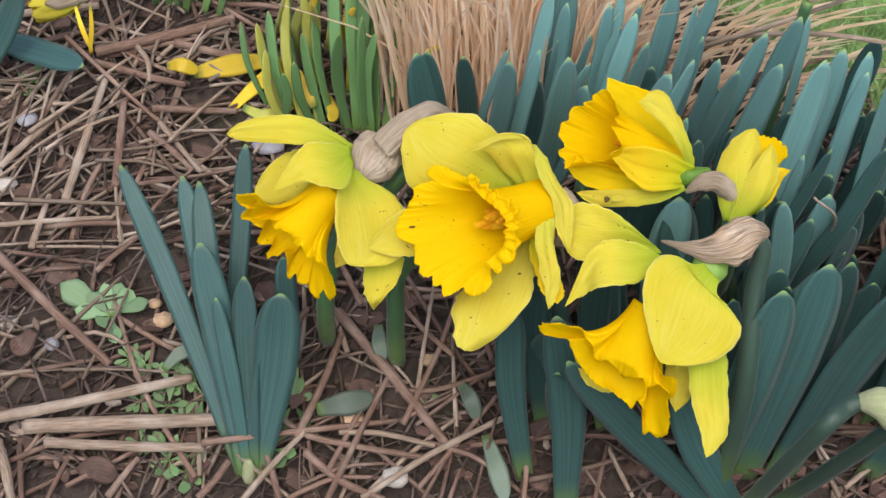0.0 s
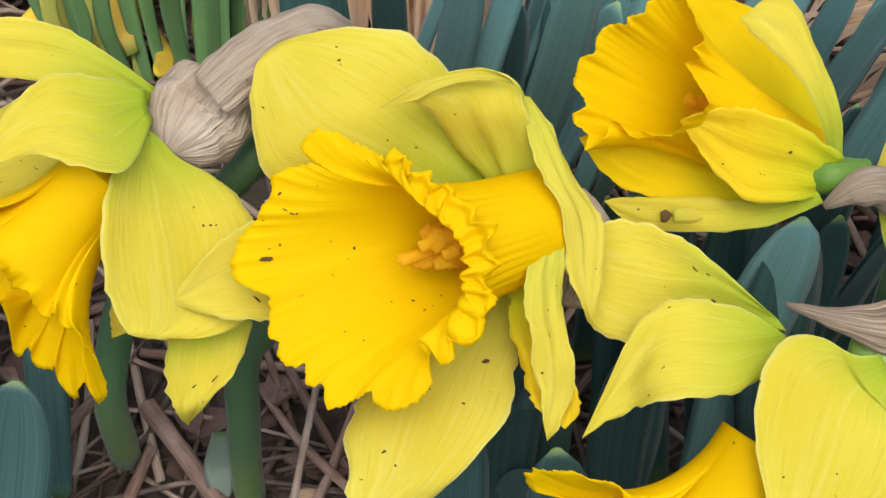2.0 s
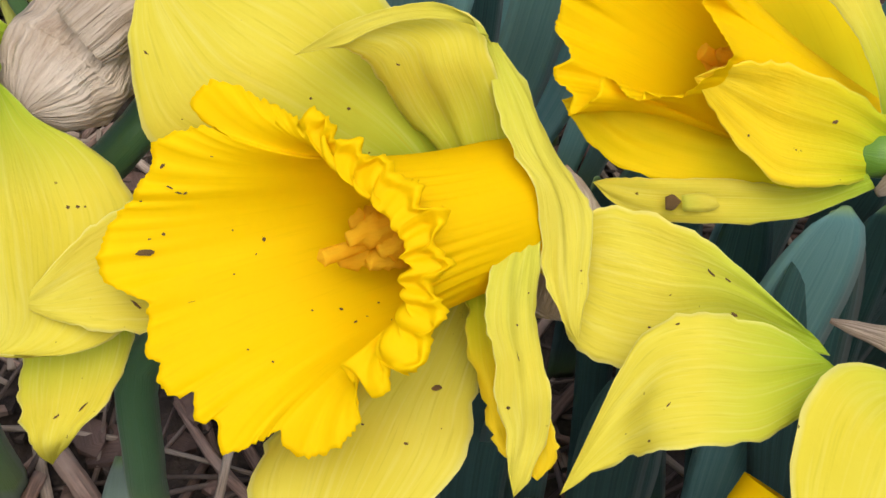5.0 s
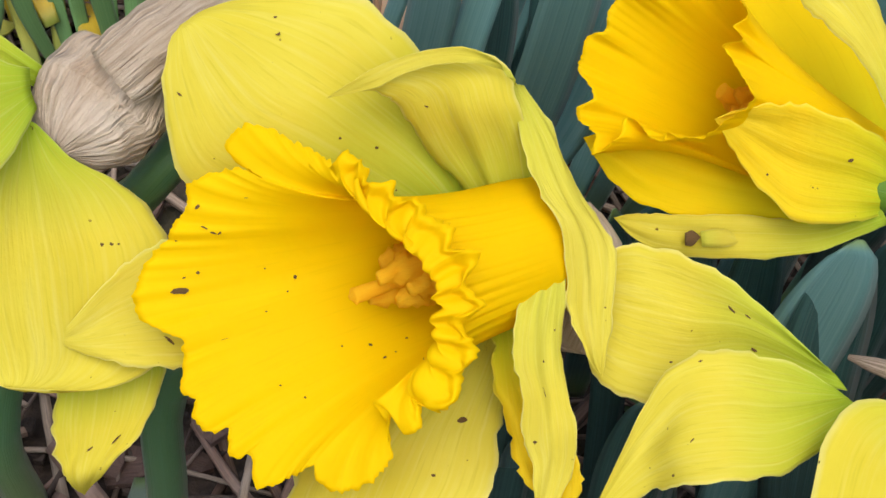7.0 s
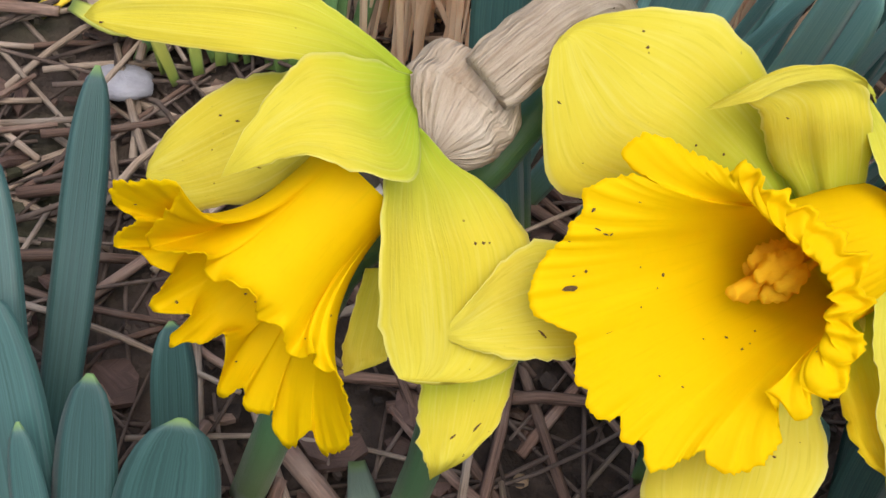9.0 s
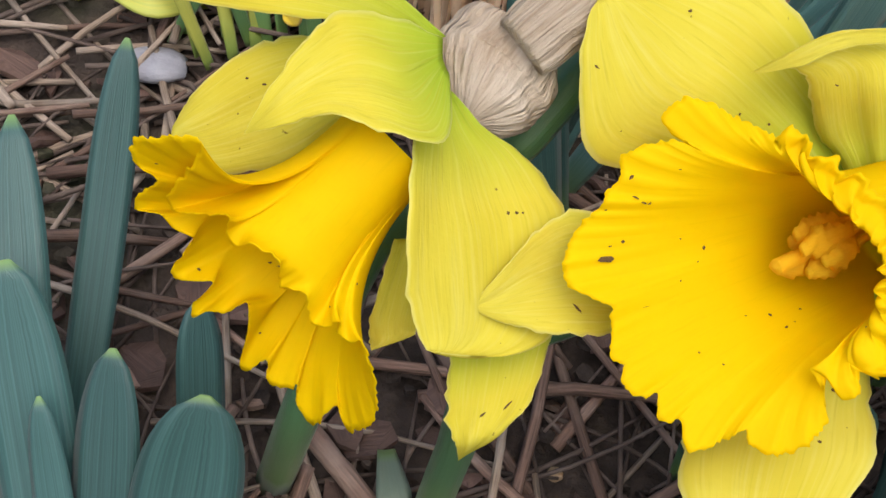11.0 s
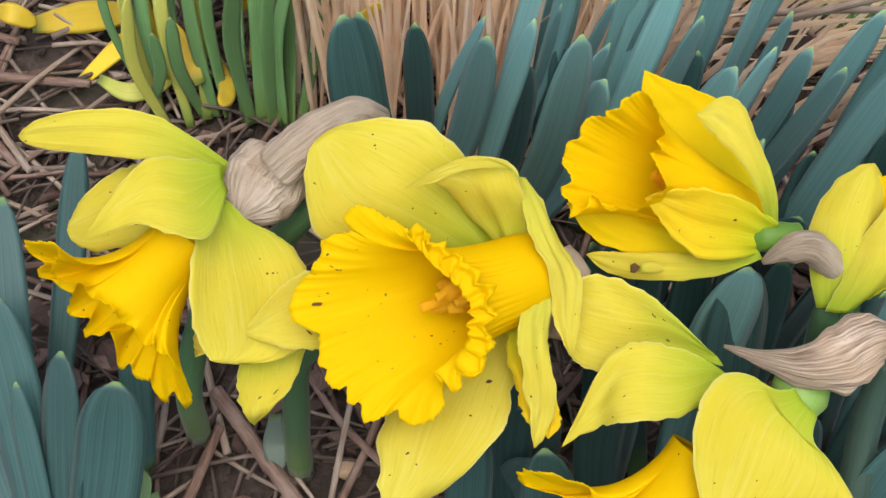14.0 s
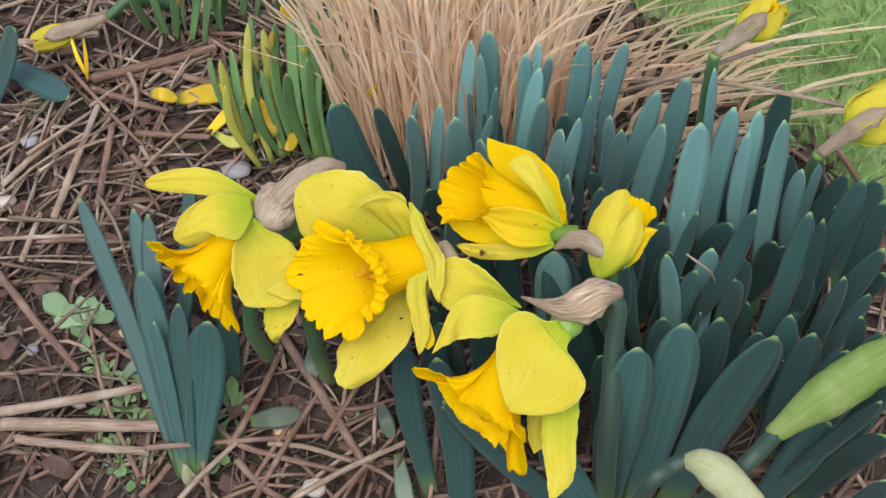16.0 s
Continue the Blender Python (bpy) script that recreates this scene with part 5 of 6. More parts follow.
clump("daffodil_clump", "green leaves of a farther daffodil clump", (-0.0784, 0.4819, 0.0599), [
    ((-0.0784, 0.4819, 0.0599), (-0.0835, 0.4978, 0.1150), 0.0053),
    ((-0.0687, 0.4820, 0.0600), (-0.0772, 0.5175, 0.1219), 0.0054),
    ((-0.0548, 0.4807, 0.0595), (-0.0612, 0.5071, 0.1249), 0.0058),
    ((-0.0486, 0.4792, 0.0589), (-0.0533, 0.5125, 0.1309), 0.0069),
    ((-0.0431, 0.4793, 0.0589), (-0.0445, 0.5054, 0.1377), 0.0073),
    ((-0.0381, 0.4785, 0.0586), (-0.0367, 0.5055, 0.1378), 0.0073),
    ((-0.0332, 0.4785, 0.0586), (-0.0290, 0.5091, 0.1416), 0.0068),
    ((-0.0299, 0.4795, 0.0590), (-0.0224, 0.5041, 0.1358), 0.0057),
    ((-0.0589, 0.4806, 0.0594), (-0.0675, 0.4911, 0.1072), 0.0058),
    ((-0.0786, 0.4850, 0.0611), (-0.0903, 0.4993, 0.1018), 0.0038),
    ((-0.0395, 0.4784, 0.0586), (-0.0381, 0.4794, 0.1236), 0.0061),
    ((-0.0464, 0.4784, 0.0586), (-0.0483, 0.4741, 0.1179), 0.0061),
    ((-0.0354, 0.4785, 0.0586), (-0.0317, 0.4744, 0.1179), 0.0061),
    ((-0.0631, 0.4806, 0.0594), (-0.0712, 0.4822, 0.0973), 0.0048),
    ((-0.0859, 0.4895, 0.0628), (-0.0984, 0.5027, 0.1058), 0.0032),
    ((-0.0822, 0.4788, 0.0587), (-0.0757, 0.4744, 0.0962), 0.0042),
], LEAF_GREEN, 0.75)
clump("daffodil_clump", "lime and yellow leaves of a farther daffodil clump", (-0.0753, 0.4759, 0.0576), [
    ((-0.0753, 0.4759, 0.0576), (-0.0886, 0.4918, 0.1122), 0.0056),
    ((-0.0616, 0.4792, 0.0589), (-0.0677, 0.5066, 0.1209), 0.0057),
    ((-0.0723, 0.4728, 0.0565), (-0.0836, 0.4794, 0.1058), 0.0050),
    ((-0.0669, 0.4760, 0.0577), (-0.0759, 0.5083, 0.1229), 0.0051),
], LEAF_LIME, 0.75)
clump("daffodil_clump", "withered yellow leaves of a farther daffodil clump", (-0.0748, 0.4897, 0.0629), [
    ((-0.0748, 0.4897, 0.0629), (-0.0863, 0.5012, 0.1038), 0.0038),
    ((-0.0489, 0.4994, 0.0666), (-0.0487, 0.5072, 0.1099), 0.0038),
    ((-0.0634, 0.5055, 0.0689), (-0.0542, 0.4680, 0.0737), 0.0059),
    ((-0.0309, 0.5028, 0.0679), (-0.0270, 0.5104, 0.1205), 0.0037),
    ((-0.0152, 0.4936, 0.0644), (-0.0076, 0.4792, 0.1078), 0.0047),
], LEAF_YELLOW, 0.75)
clump("daffodil_clump", "blue-green leaf arching in from a neighbouring clump", (-0.2459, 0.5325, 0.0792), [
    ((-0.2459, 0.5325, 0.0792), (-0.1696, 0.4781, 0.0962), 0.0137),
    ((-0.2340, 0.5033, 0.0680), (-0.1951, 0.4940, 0.1278), 0.0156),
], LEAF, 0.3)
clump("daffodil_clump", "green leaves of a distant daffodil clump", (-0.1507, 0.5510, 0.0862), [
    ((-0.1507, 0.5510, 0.0862), (-0.1399, 0.5310, 0.1419), 0.0058),
    ((-0.1438, 0.5497, 0.0857), (-0.1299, 0.5345, 0.1432), 0.0058),
    ((-0.1352, 0.5471, 0.0847), (-0.1211, 0.5337, 0.1404), 0.0064),
    ((-0.1257, 0.5459, 0.0842), (-0.1097, 0.5374, 0.1416), 0.0058),
    ((-0.1181, 0.5439, 0.0835), (-0.1005, 0.5387, 0.1408), 0.0064),
    ((-0.1090, 0.5497, 0.0857), (-0.0917, 0.5379, 0.1381), 0.0070),
    ((-0.1002, 0.5583, 0.0889), (-0.0837, 0.5411, 0.1395), 0.0058),
    ((-0.0917, 0.5605, 0.0898), (-0.0726, 0.5406, 0.1365), 0.0064),
    ((-0.0790, 0.5586, 0.0891), (-0.0634, 0.5419, 0.1358), 0.0058),
    ((-0.0715, 0.5622, 0.0905), (-0.0578, 0.5448, 0.1374), 0.0058),
    ((-0.0649, 0.5560, 0.0881), (-0.0504, 0.5438, 0.1347), 0.0058),
    ((-0.1395, 0.5484, 0.0852), (-0.1359, 0.5318, 0.1347), 0.0047),
    ((-0.1300, 0.5507, 0.0861), (-0.1190, 0.5407, 0.1326), 0.0048),
    ((-0.1131, 0.5489, 0.0854), (-0.0999, 0.5434, 0.1311), 0.0053),
], LEAF_GREEN, 0.75)
clump("daffodil_clump", "yellowing leaves standing in a farther daffodil clump", (-0.0596, 0.5241, 0.0759), [
    ((-0.0596, 0.5241, 0.0759), (-0.0537, 0.5033, 0.1382), 0.0072),
    ((-0.0529, 0.5176, 0.0735), (-0.0423, 0.4899, 0.1224), 0.0039),
    ((-0.0685, 0.5205, 0.0746), (-0.0596, 0.4970, 0.1262), 0.0051),
    ((-0.0356, 0.5313, 0.0787), (-0.0184, 0.4931, 0.1346), 0.0033),
    ((-0.0206, 0.4983, 0.0662), (-0.0031, 0.4698, 0.1153), 0.0049),
    ((-0.0476, 0.5522, 0.0866), (-0.0348, 0.5124, 0.1430), 0.0050),
    ((-0.1331, 0.5591, 0.0893), (-0.1090, 0.5225, 0.1409), 0.0035),
], LEAF_YELLOW, 0.75)
clump("daffodil_clump", "lime tips of a farther daffodil clump", (-0.0712, 0.5138, 0.0720), [
    ((-0.0712, 0.5138, 0.0720), (-0.0660, 0.4865, 0.1243), 0.0056),
    ((-0.0696, 0.5158, 0.0728), (-0.0611, 0.4880, 0.1247), 0.0045),
    ((-0.0876, 0.5207, 0.0747), (-0.0736, 0.4882, 0.1277), 0.0028),
    ((-0.0426, 0.5318, 0.0789), (-0.0303, 0.5063, 0.1360), 0.0045),
    ((-0.0284, 0.5423, 0.0829), (-0.0127, 0.5128, 0.1385), 0.0039),
], LEAF_LIME, 0.75)

# Filler leaves whose dark colour stands in for the shade deep in the clump.
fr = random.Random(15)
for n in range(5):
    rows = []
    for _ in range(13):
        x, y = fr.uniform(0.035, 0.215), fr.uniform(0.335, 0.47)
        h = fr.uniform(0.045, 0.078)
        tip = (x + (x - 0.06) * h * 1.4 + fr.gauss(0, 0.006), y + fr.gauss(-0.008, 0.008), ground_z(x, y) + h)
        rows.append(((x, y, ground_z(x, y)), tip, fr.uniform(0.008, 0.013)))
    clump("daffodil_clump", "shorter blue-green leaves deep inside the daffodil clump, coloured dark as shade", rows[0][0], rows, LEAF, 0.6)

# ---- dead grass, lawn and litter ----
def on_ground(x, y, h=0.0):
    return Vector((x, y, ground_z(x, y) + relief(x, y) + h))


LAWN_A, LAWN_B = Vector((0.0815, 0.5959, 0.1032)), Vector((0.2537, 0.4364, 0.0426))


def in_lawn(x, y, margin=0.0):
    e = LAWN_B - LAWN_A
    side = e.x * (y - LAWN_A.y) - e.y * (x - LAWN_A.x)
    return side / math.hypot(e.x, e.y) > margin + 0.02 * noise.noise(Vector((x * 14, y * 14, 3)))


def turf():
    """The lawn: a sheet from its uneven edge along the bed out to the horizon."""
    e = (LAWN_B - LAWN_A).normalized()
    n = Vector((-e.y, e.x, 0))
    ss = np.concatenate([np.linspace(-70, -13, 12), np.linspace(-12, -1.2, 28), np.linspace(-1.0, 1.6, 170), np.linspace(1.9, 12, 26), np.linspace(13, 70, 12)])
    ts = np.concatenate([np.linspace(0, 0.9, 60), np.linspace(1.1, 12, 34), np.linspace(13, 80, 14)])
    verts, faces = [], []
    for s in ss:
        for t in ts:
            p = LAWN_A + e * s + n * t
            wob = 0.02 * noise.noise(Vector((p.x * 14, p.y * 14, 3))) * max(0.0, 1 - t * 8) if abs(s) < 2 else 0.0
            p = p + n * wob
            lift = 0.006 * min(1.0, t * 60) - 0.003
            near = 0.003 * noise.noise(Vector((p.x * 40, p.y * 40, 1))) if t < 1 else 0.0
            verts.append(on_ground(p.x, p.y, lift + near + 0.06 * min(1.0, max(0.0, t - 0.9, abs(s) * 0.5 - 0.8)) + 0.03 * max(0.0, max(t, abs(s)) - 6.0)))
    w = len(ts)
    for a in range(len(ss) - 1):
        for c in range(w - 1):
            q = a * w + c
            faces.append((q, q + w, q + w + 1, q + 1))
    return verts, faces, [(v.x, v.y) for v in verts]


tagged(part("lawn", turf(), TURF), "short green lawn with dry thatch", "lawn", kind="structure")


def blade(points, width, n=4, hint=(0.3, -0.8, 0.5)):
    """One thin grass blade or strip, folded along its middle."""
    line = curve(points, n)
    verts, faces, uvs = [], [], []
    for i, p in enumerate(line):
        t, s, m = frame_at(line, i, Vector(hint))
        w = width * 0.5 * (1 - 0.85 * (i / (n - 1)) ** 2)
        verts += [p - s * w, p + m * w * 0.5, p + s * w]
        uvs += [(0, i / (n - 1)), (0.5, i / (n - 1)), (1, i / (n - 1))]
    for i in range(n - 1):
        a = 3 * i
        faces += [(a, a + 1, a + 4, a + 3), (a + 1, a + 2, a + 5, a + 4)]
    return verts, faces, uvs


def grass(count, seed):
    r = random.Random(seed)
    out = []
    while len(out) < count:
        x, y = r.uniform(-0.05, 0.8), r.uniform(0.2, 1.1)
        if not in_lawn(x, y, 0.0):
            continue
        b = on_ground(x, y)
        h, g = r.uniform(0.005, 0.0135), r.uniform(0, 6.28)
        lean = Vector((math.cos(g), math.sin(g), 0)) * h * r.uniform(0.2, 1.1)
        out.append(blade([b, b + lean * 0.4 + Vector((0, 0, h * 0.7)), b + lean + Vector((0, 0, h))], r.uniform(0.0009, 0.0021)))
    return join(*out)


tagged(part("lawn_grass", grass(36000, 5), LAWN), "short soft green lawn grass", "grass", kind="stuff")


def dry_clump(at, count, reach, height, seed, tilt=(0, 0), wid=(0.0008, 0.0022), fan=0.5):
    r = random.Random(seed)
    c = Vector(at)
    out = []
    for _ in range(count):
        g = r.uniform(0, 6.283)
        rad = math.sqrt(r.random()) * reach
        b = c + Vector((math.cos(g) * rad, math.sin(g) * rad * 0.6, 0))
        b.z = ground_z(b.x, b.y)
        h = height * r.uniform(0.5, 1.15)
        lean = Vector((math.cos(g), math.sin(g) * 0.6, 0)) * h * r.uniform(0.0, fan) * (0.4 + rad / reach) + Vector((tilt[0], tilt[1], 0)) * h
        stray = 0.34 if r.random() < 0.3 else 0.14
        lean += Vector((r.gauss(0, stray), abs(r.gauss(0, stray)) - 0.05, 0)) * h
        m = b + lean * r.uniform(0.2, 0.6) + Vector((0, 0, h * 0.6))
        e = b + lean * (1 + 0.3 * r.random()) + Vector((0, 0, h * r.uniform(0.75, 1.0)))
        out.append(blade([b, m, e], r.uniform(*wid), 7))
    return join(*out)


tagged(part("dry_grass_clump", dry_clump((0.0264, 0.4963, 0.0654), 400, 0.06, 0.15, 11, (0.04, 0.0), (0.0008, 0.0024), 0.28), DRYGRASS), "tan dead blades of a dried ornamental grass", "dry grass", kind="stuff")
tagged(part("dry_grass_clump", dry_clump((0.0620, 0.5116, 0.0712), 60, 0.04, 0.075, 12, (0.45, -0.05), (0.0012, 0.003), 0.3), DRYGRASS), "tan dead blades of a dried ornamental grass", "dry grass", kind="stuff")
tagged(part("dry_grass_clump", dry_clump((0.1230, 0.5050, 0.0690), 90, 0.05, 0.050, 13, (1.0, -0.15), (0.0012, 0.003)), DRYGRASS), "bent tan blades of a dried ornamental grass", "dry grass", kind="stuff")


def litter(count, seed, length, width, xr, yr, lift=0.004, bend=0.12, k=5):
    r = random.Random(seed)
    out = []
    while len(out) < count:
        x, y = r.uniform(*xr), r.uniform(*yr)
        if in_lawn(x, y, 0.01):
            continue
        g, l = r.gauss(0.5, 0.9), r.uniform(*length)
        e = Vector((math.cos(g), math.sin(g), 0)) * l * 0.5
        w = r.uniform(*width)
        h1, h2, hm = (w + abs(r.gauss(0, lift)) for _ in range(3))
        side = Vector((-e.y, e.x, 0)) * r.uniform(-bend, bend)
        a, b, m = on_ground(x - e.x, y - e.y, h1), on_ground(x + e.x, y + e.y, h2), on_ground(x + side.x, y + side.y, max(h1, h2, hm) * 0.8)
        out.append(tube([a, m, b], [w, w * 0.95, w * 0.7], 6, k, rough=0.12))
    return join(*out)


AREA_X, AREA_Y = (-0.42, 0.34), (0.18, 0.80)
tagged(part("needle_litter", litter(2700, 21, (0.02, 0.075), (0.0004, 0.0008), AREA_X, AREA_Y), NEEDLE), "brown fallen needles and fine stalks on the soil", "litter", kind="stuff")
tagged(part("stalk_litter", litter(700, 22, (0.03, 0.10), (0.0008, 0.0017), AREA_X, AREA_Y, 0.005), TWIG), "reddish brown broken stalks on the soil", "litter", kind="stuff")
tagged(part("straw_litter", litter(300, 27, (0.02, 0.06), (0.0006, 0.0013), (-0.30, -0.04), (0.42, 0.66), 0.006), STRAW), "pale broken straw on the farther soil", "litter", kind="stuff")
tagged(part("straw_litter", litter(480, 23, (0.02, 0.08), (0.0007, 0.0014), AREA_X, AREA_Y, 0.005), STRAW), "pale broken straw on the soil", "litter", kind="stuff")


def flakes(count, seed, size):
    r = random.Random(seed)
    out = []
    while len(out) < count:
        x, y = r.uniform(*AREA_X), r.uniform(*AREA_Y)
        if in_lawn(x, y, 0.01):
            continue
        c = on_ground(x, y, 0.003)
        s, g = r.uniform(*size), r.uniform(0, 6.28)
        e = Vector((math.cos(g), math.sin(g), r.uniform(-0.4, 0.4))) * s
        f = Vector((-math.sin(g), math.cos(g), r.uniform(-0.4, 0.4))) * s * r.uniform(0.4, 0.9)
        n = Vector((0, 0, 0.25 * s))
        pts = [c - e, c - e * 0.4 + f * 0.8, c + e * 0.5 + f, c + e + n * r.uniform(-1, 1), c + e * 0.3 - f, c - e * 0.6 - f * 0.6 + n]
        t = Vector((0, 0, 0.0007))
        verts = [p + t for p in pts] + [p - t for p in pts]
        faces = [tuple(range(6)), tuple(range(11, 5, -1))] + [(i, i + 6, (i + 1) % 6 + 6, (i + 1) % 6) for i in range(6)]
        out.append((verts, faces, [(0.3 * i, 0.2 * (i % 3)) for i in range(12)]))
    return join(*out)


tagged(part("bark_litter", flakes(1200, 31, (0.003, 0.009)), DEADLEAF, smooth=False), "dark bark chips and leaf scraps", "litter", kind="stuff")
tagged(part("soil_crumbs", flakes(3800, 33, (0.0009, 0.0028)), SOIL, smooth=False), "small dark crumbs of soil", "litter", kind="stuff")
tagged(part("leaf_scraps", flakes(500, 34, (0.0015, 0.0045)), TWIG, smooth=False), "reddish brown leaf scraps on the soil", "litter", kind="stuff")
tagged(part("chip_litter", flakes(160, 32, (0.002, 0.006)), STRAW, smooth=False), "pale wood chips on the soil", "litter", kind="stuff")


def pebble(at, size, seed, material=STONE, label="small pale pebble on the soil"):
    c = Vector(at)
    r = random.Random(seed)
    sx, sy, sz = size * r.uniform(0.8, 1.2), size * r.uniform(0.7, 1.0), size * r.uniform(0.45, 0.7)
    rings = []
    for i in range(9):
        p = math.pi * (i + 0.02) / 8.04
        rings.append([c + Vector((sx * math.sin(p) * math.cos(g), sy * math.sin(p) * math.sin(g), sz * (-math.cos(p) + 0.5))) * (1 + 0.18 * noise.noise(Vector((seed, math.cos(g) * math.sin(p) * 1.6, math.sin(g) * 1.6 + p)))) for g in (2 * math.pi * j / 12 for j in range(12))])
    return tagged(part("pebble", loft(rings), material), label, "pebble", "pebbles")


STONE_PALE = fibre_material("stone_pale", (0.24, 0.24, 0.27), (0.30, 0.30, 0.33), (0.18, 0.18, 0.21), 0.6, (6, 6, 1))
STONE_WARM = fibre_material("stone_warm", (0.45, 0.30, 0.17), (0.52, 0.38, 0.25), (0.36, 0.24, 0.15), 0.7, (6, 6, 1))
pebble((-0.1732, 0.3725, 0.0183), 0.0039, 1, STONE_PALE, "small white pebble on the soil")
pebble((-0.0854, 0.4706, 0.0556), 0.0069, 2, STONE_PALE, "pale bluish pebble beside withered leaves")
pebble((-0.1250, 0.3840, 0.0227), 0.0054, 3, STONE_WARM, "ochre pebble among stalks")
pebble((-0.1299, 0.3917, 0.0257), 0.0037, 4, STONE_WARM, "ochre pebble among stalks")
pebble((-0.0375, 0.3416, 0.0066), 0.0055, 5, STONE_WARM, "tan pebble half under a dead leaf")
pebble((-0.0052, 0.3678, 0.0166), 0.0040, 6, STONE_WARM, "tan pebble among stalks")
pebble((-0.1947, 0.3817, 0.0218), 0.0049, 7, STONE, "grey pebble on the soil")
pebble((-0.2048, 0.4833, 0.0604), 0.0056, 8, STONE_PALE, "pale pebble among needles")
pebble((-0.2092, 0.4487, 0.0473), 0.0059, 9, STONE, "pale grey pebble among needles")
pebble((-0.1572, 0.3187, -0.0021), 0.0032, 10, STONE_WARM, "yellowish pebble on the soil")
pebble((-0.0183, 0.3174, -0.0026), 0.0060, 11, STONE, "grey pebble on the soil")
pr = random.Random(77)
for n in range(46):
    x, y = pr.uniform(-0.3, 0.2), pr.uniform(0.25, 0.7)
    if not in_lawn(x, y, 0.01):
        pebble(on_ground(x, y), pr.uniform(0.0015, 0.0042), 100 + n, (STONE, STONE_WARM, STONE)[n % 3], "small pebble pressed into the soil")


def stick(points, width, material, label):
    return tagged(part("stick", tube([Vector(p) for p in points], [width * 0.5, width * 0.5, width * 0.42], 30, 12, rough=0.16, lump=950, ridge=0.16, ridges=4), material), label, "stick", "fallen sticks")


BROWN, PALE = "reddish brown dead stalk on the soil", "pale dry hollow straw on the soil"
stick([(-0.0470, 0.3859, 0.0294), (-0.0221, 0.3585, 0.0190), (0.0042, 0.3274, 0.0072)], 0.0046, TWIG, BROWN)
stick([(-0.0318, 0.3064, -0.0008), (-0.0017, 0.3243, 0.0080), (0.0305, 0.3404, 0.0141)], 0.0027, STRAW, PALE)
stick([(-0.1952, 0.3355, 0.0103), (-0.1472, 0.3431, 0.0172), (-0.1080, 0.3553, 0.0178)], 0.0048, STRAW, PALE)
stick([(-0.1767, 0.3334, 0.0095), (-0.1341, 0.3344, 0.0119), (-0.0909, 0.3377, 0.0111)], 0.0063, STRAW, PALE)
stick([(-0.1664, 0.3257, 0.0086), (-0.1327, 0.3246, 0.0082), (-0.0988, 0.3244, 0.0081)], 0.0043, STRAW, PALE)
stick([(-0.2088, 0.4142, 0.0402), (-0.1750, 0.3854, 0.0292), (-0.1451, 0.3618, 0.0183)], 0.0042, TWIG, BROWN)
stick([(-0.0819, 0.3039, -0.0017), (-0.0701, 0.3175, 0.0055), (-0.0574, 0.3315, 0.0108)], 0.0027, STRAW, PALE)
stick([(-0.0603, 0.3292, 0.0099), (-0.0513, 0.3532, 0.0170), (-0.0441, 0.3757, 0.0256)], 0.0034, TWIG, BROWN)
stick([(-0.0102, 0.3522, 0.0146), (-0.0070, 0.3673, 0.0314), (-0.0036, 0.3878, 0.0442)], 0.0019, STRAW, PALE)
stick([(-0.0703, 0.3397, 0.0119), (-0.0522, 0.3305, 0.0084), (-0.0041, 0.3227, 0.0054)], 0.0029, TWIG, BROWN)
stick([(-0.1757, 0.5169, 0.0792), (-0.1401, 0.5272, 0.0831), (-0.1083, 0.5376, 0.0871)], 0.0052, TWIG, BROWN)
stick([(-0.2336, 0.5367, 0.0867), (-0.2054, 0.5404, 0.0882), (-0.1785, 0.5441, 0.0896)], 0.0043, STRAW, PALE)
stick([(-0.1775, 0.4370, 0.0488), (-0.1733, 0.4677, 0.0605), (-0.1684, 0.5032, 0.0740)], 0.0042, STRAW, PALE)
stick([(-0.1548, 0.4444, 0.0517), (-0.1566, 0.4709, 0.0617), (-0.1574, 0.4892, 0.0687)], 0.0039, TWIG, BROWN)
stick([(-0.1387, 0.4781, 0.0645), (-0.1266, 0.4647, 0.0594), (-0.1154, 0.4522, 0.0546)], 0.0025, STRAW, PALE)
stick([(-0.1554, 0.5205, 0.0806), (-0.1482, 0.5095, 0.0784), (-0.1467, 0.5003, 0.0729)], 0.0026, STRAW, PALE)
stick([(-0.2056, 0.4245, 0.0441), (-0.1798, 0.4271, 0.0451), (-0.1532, 0.4288, 0.0458)], 0.0024, STRAW, PALE)
stick([(-0.1890, 0.4131, 0.0398), (-0.1874, 0.4256, 0.0445), (-0.1852, 0.4397, 0.0499)], 0.0032, STRAW, PALE)
stick([(-0.1575, 0.4028, 0.0359), (-0.1497, 0.4110, 0.0390), (-0.1406, 0.4198, 0.0423)], 0.0026, TWIG, BROWN)
stick([(-0.1747, 0.5111, 0.0770), (-0.1483, 0.5035, 0.0741), (-0.1281, 0.4990, 0.0724)], 0.0035, TWIG, BROWN)
stick([(-0.1430, 0.4857, 0.0674), (-0.1209, 0.4851, 0.0671), (-0.1015, 0.4847, 0.0670)], 0.0033, TWIG, BROWN)
stick([(-0.1373, 0.5250, 0.0803), (-0.1137, 0.5187, 0.0779), (-0.0964, 0.5157, 0.0768)], 0.0040, TWIG, BROWN)
stick([(-0.2123, 0.4555, 0.0539), (-0.1983, 0.4703, 0.0615), (-0.1900, 0.4829, 0.0643)], 0.0036, STRAW, PALE)
stick([(-0.1432, 0.4744, 0.0611), (-0.1320, 0.4647, 0.0594), (-0.1203, 0.4553, 0.0538)], 0.0033, TWIG, BROWN)
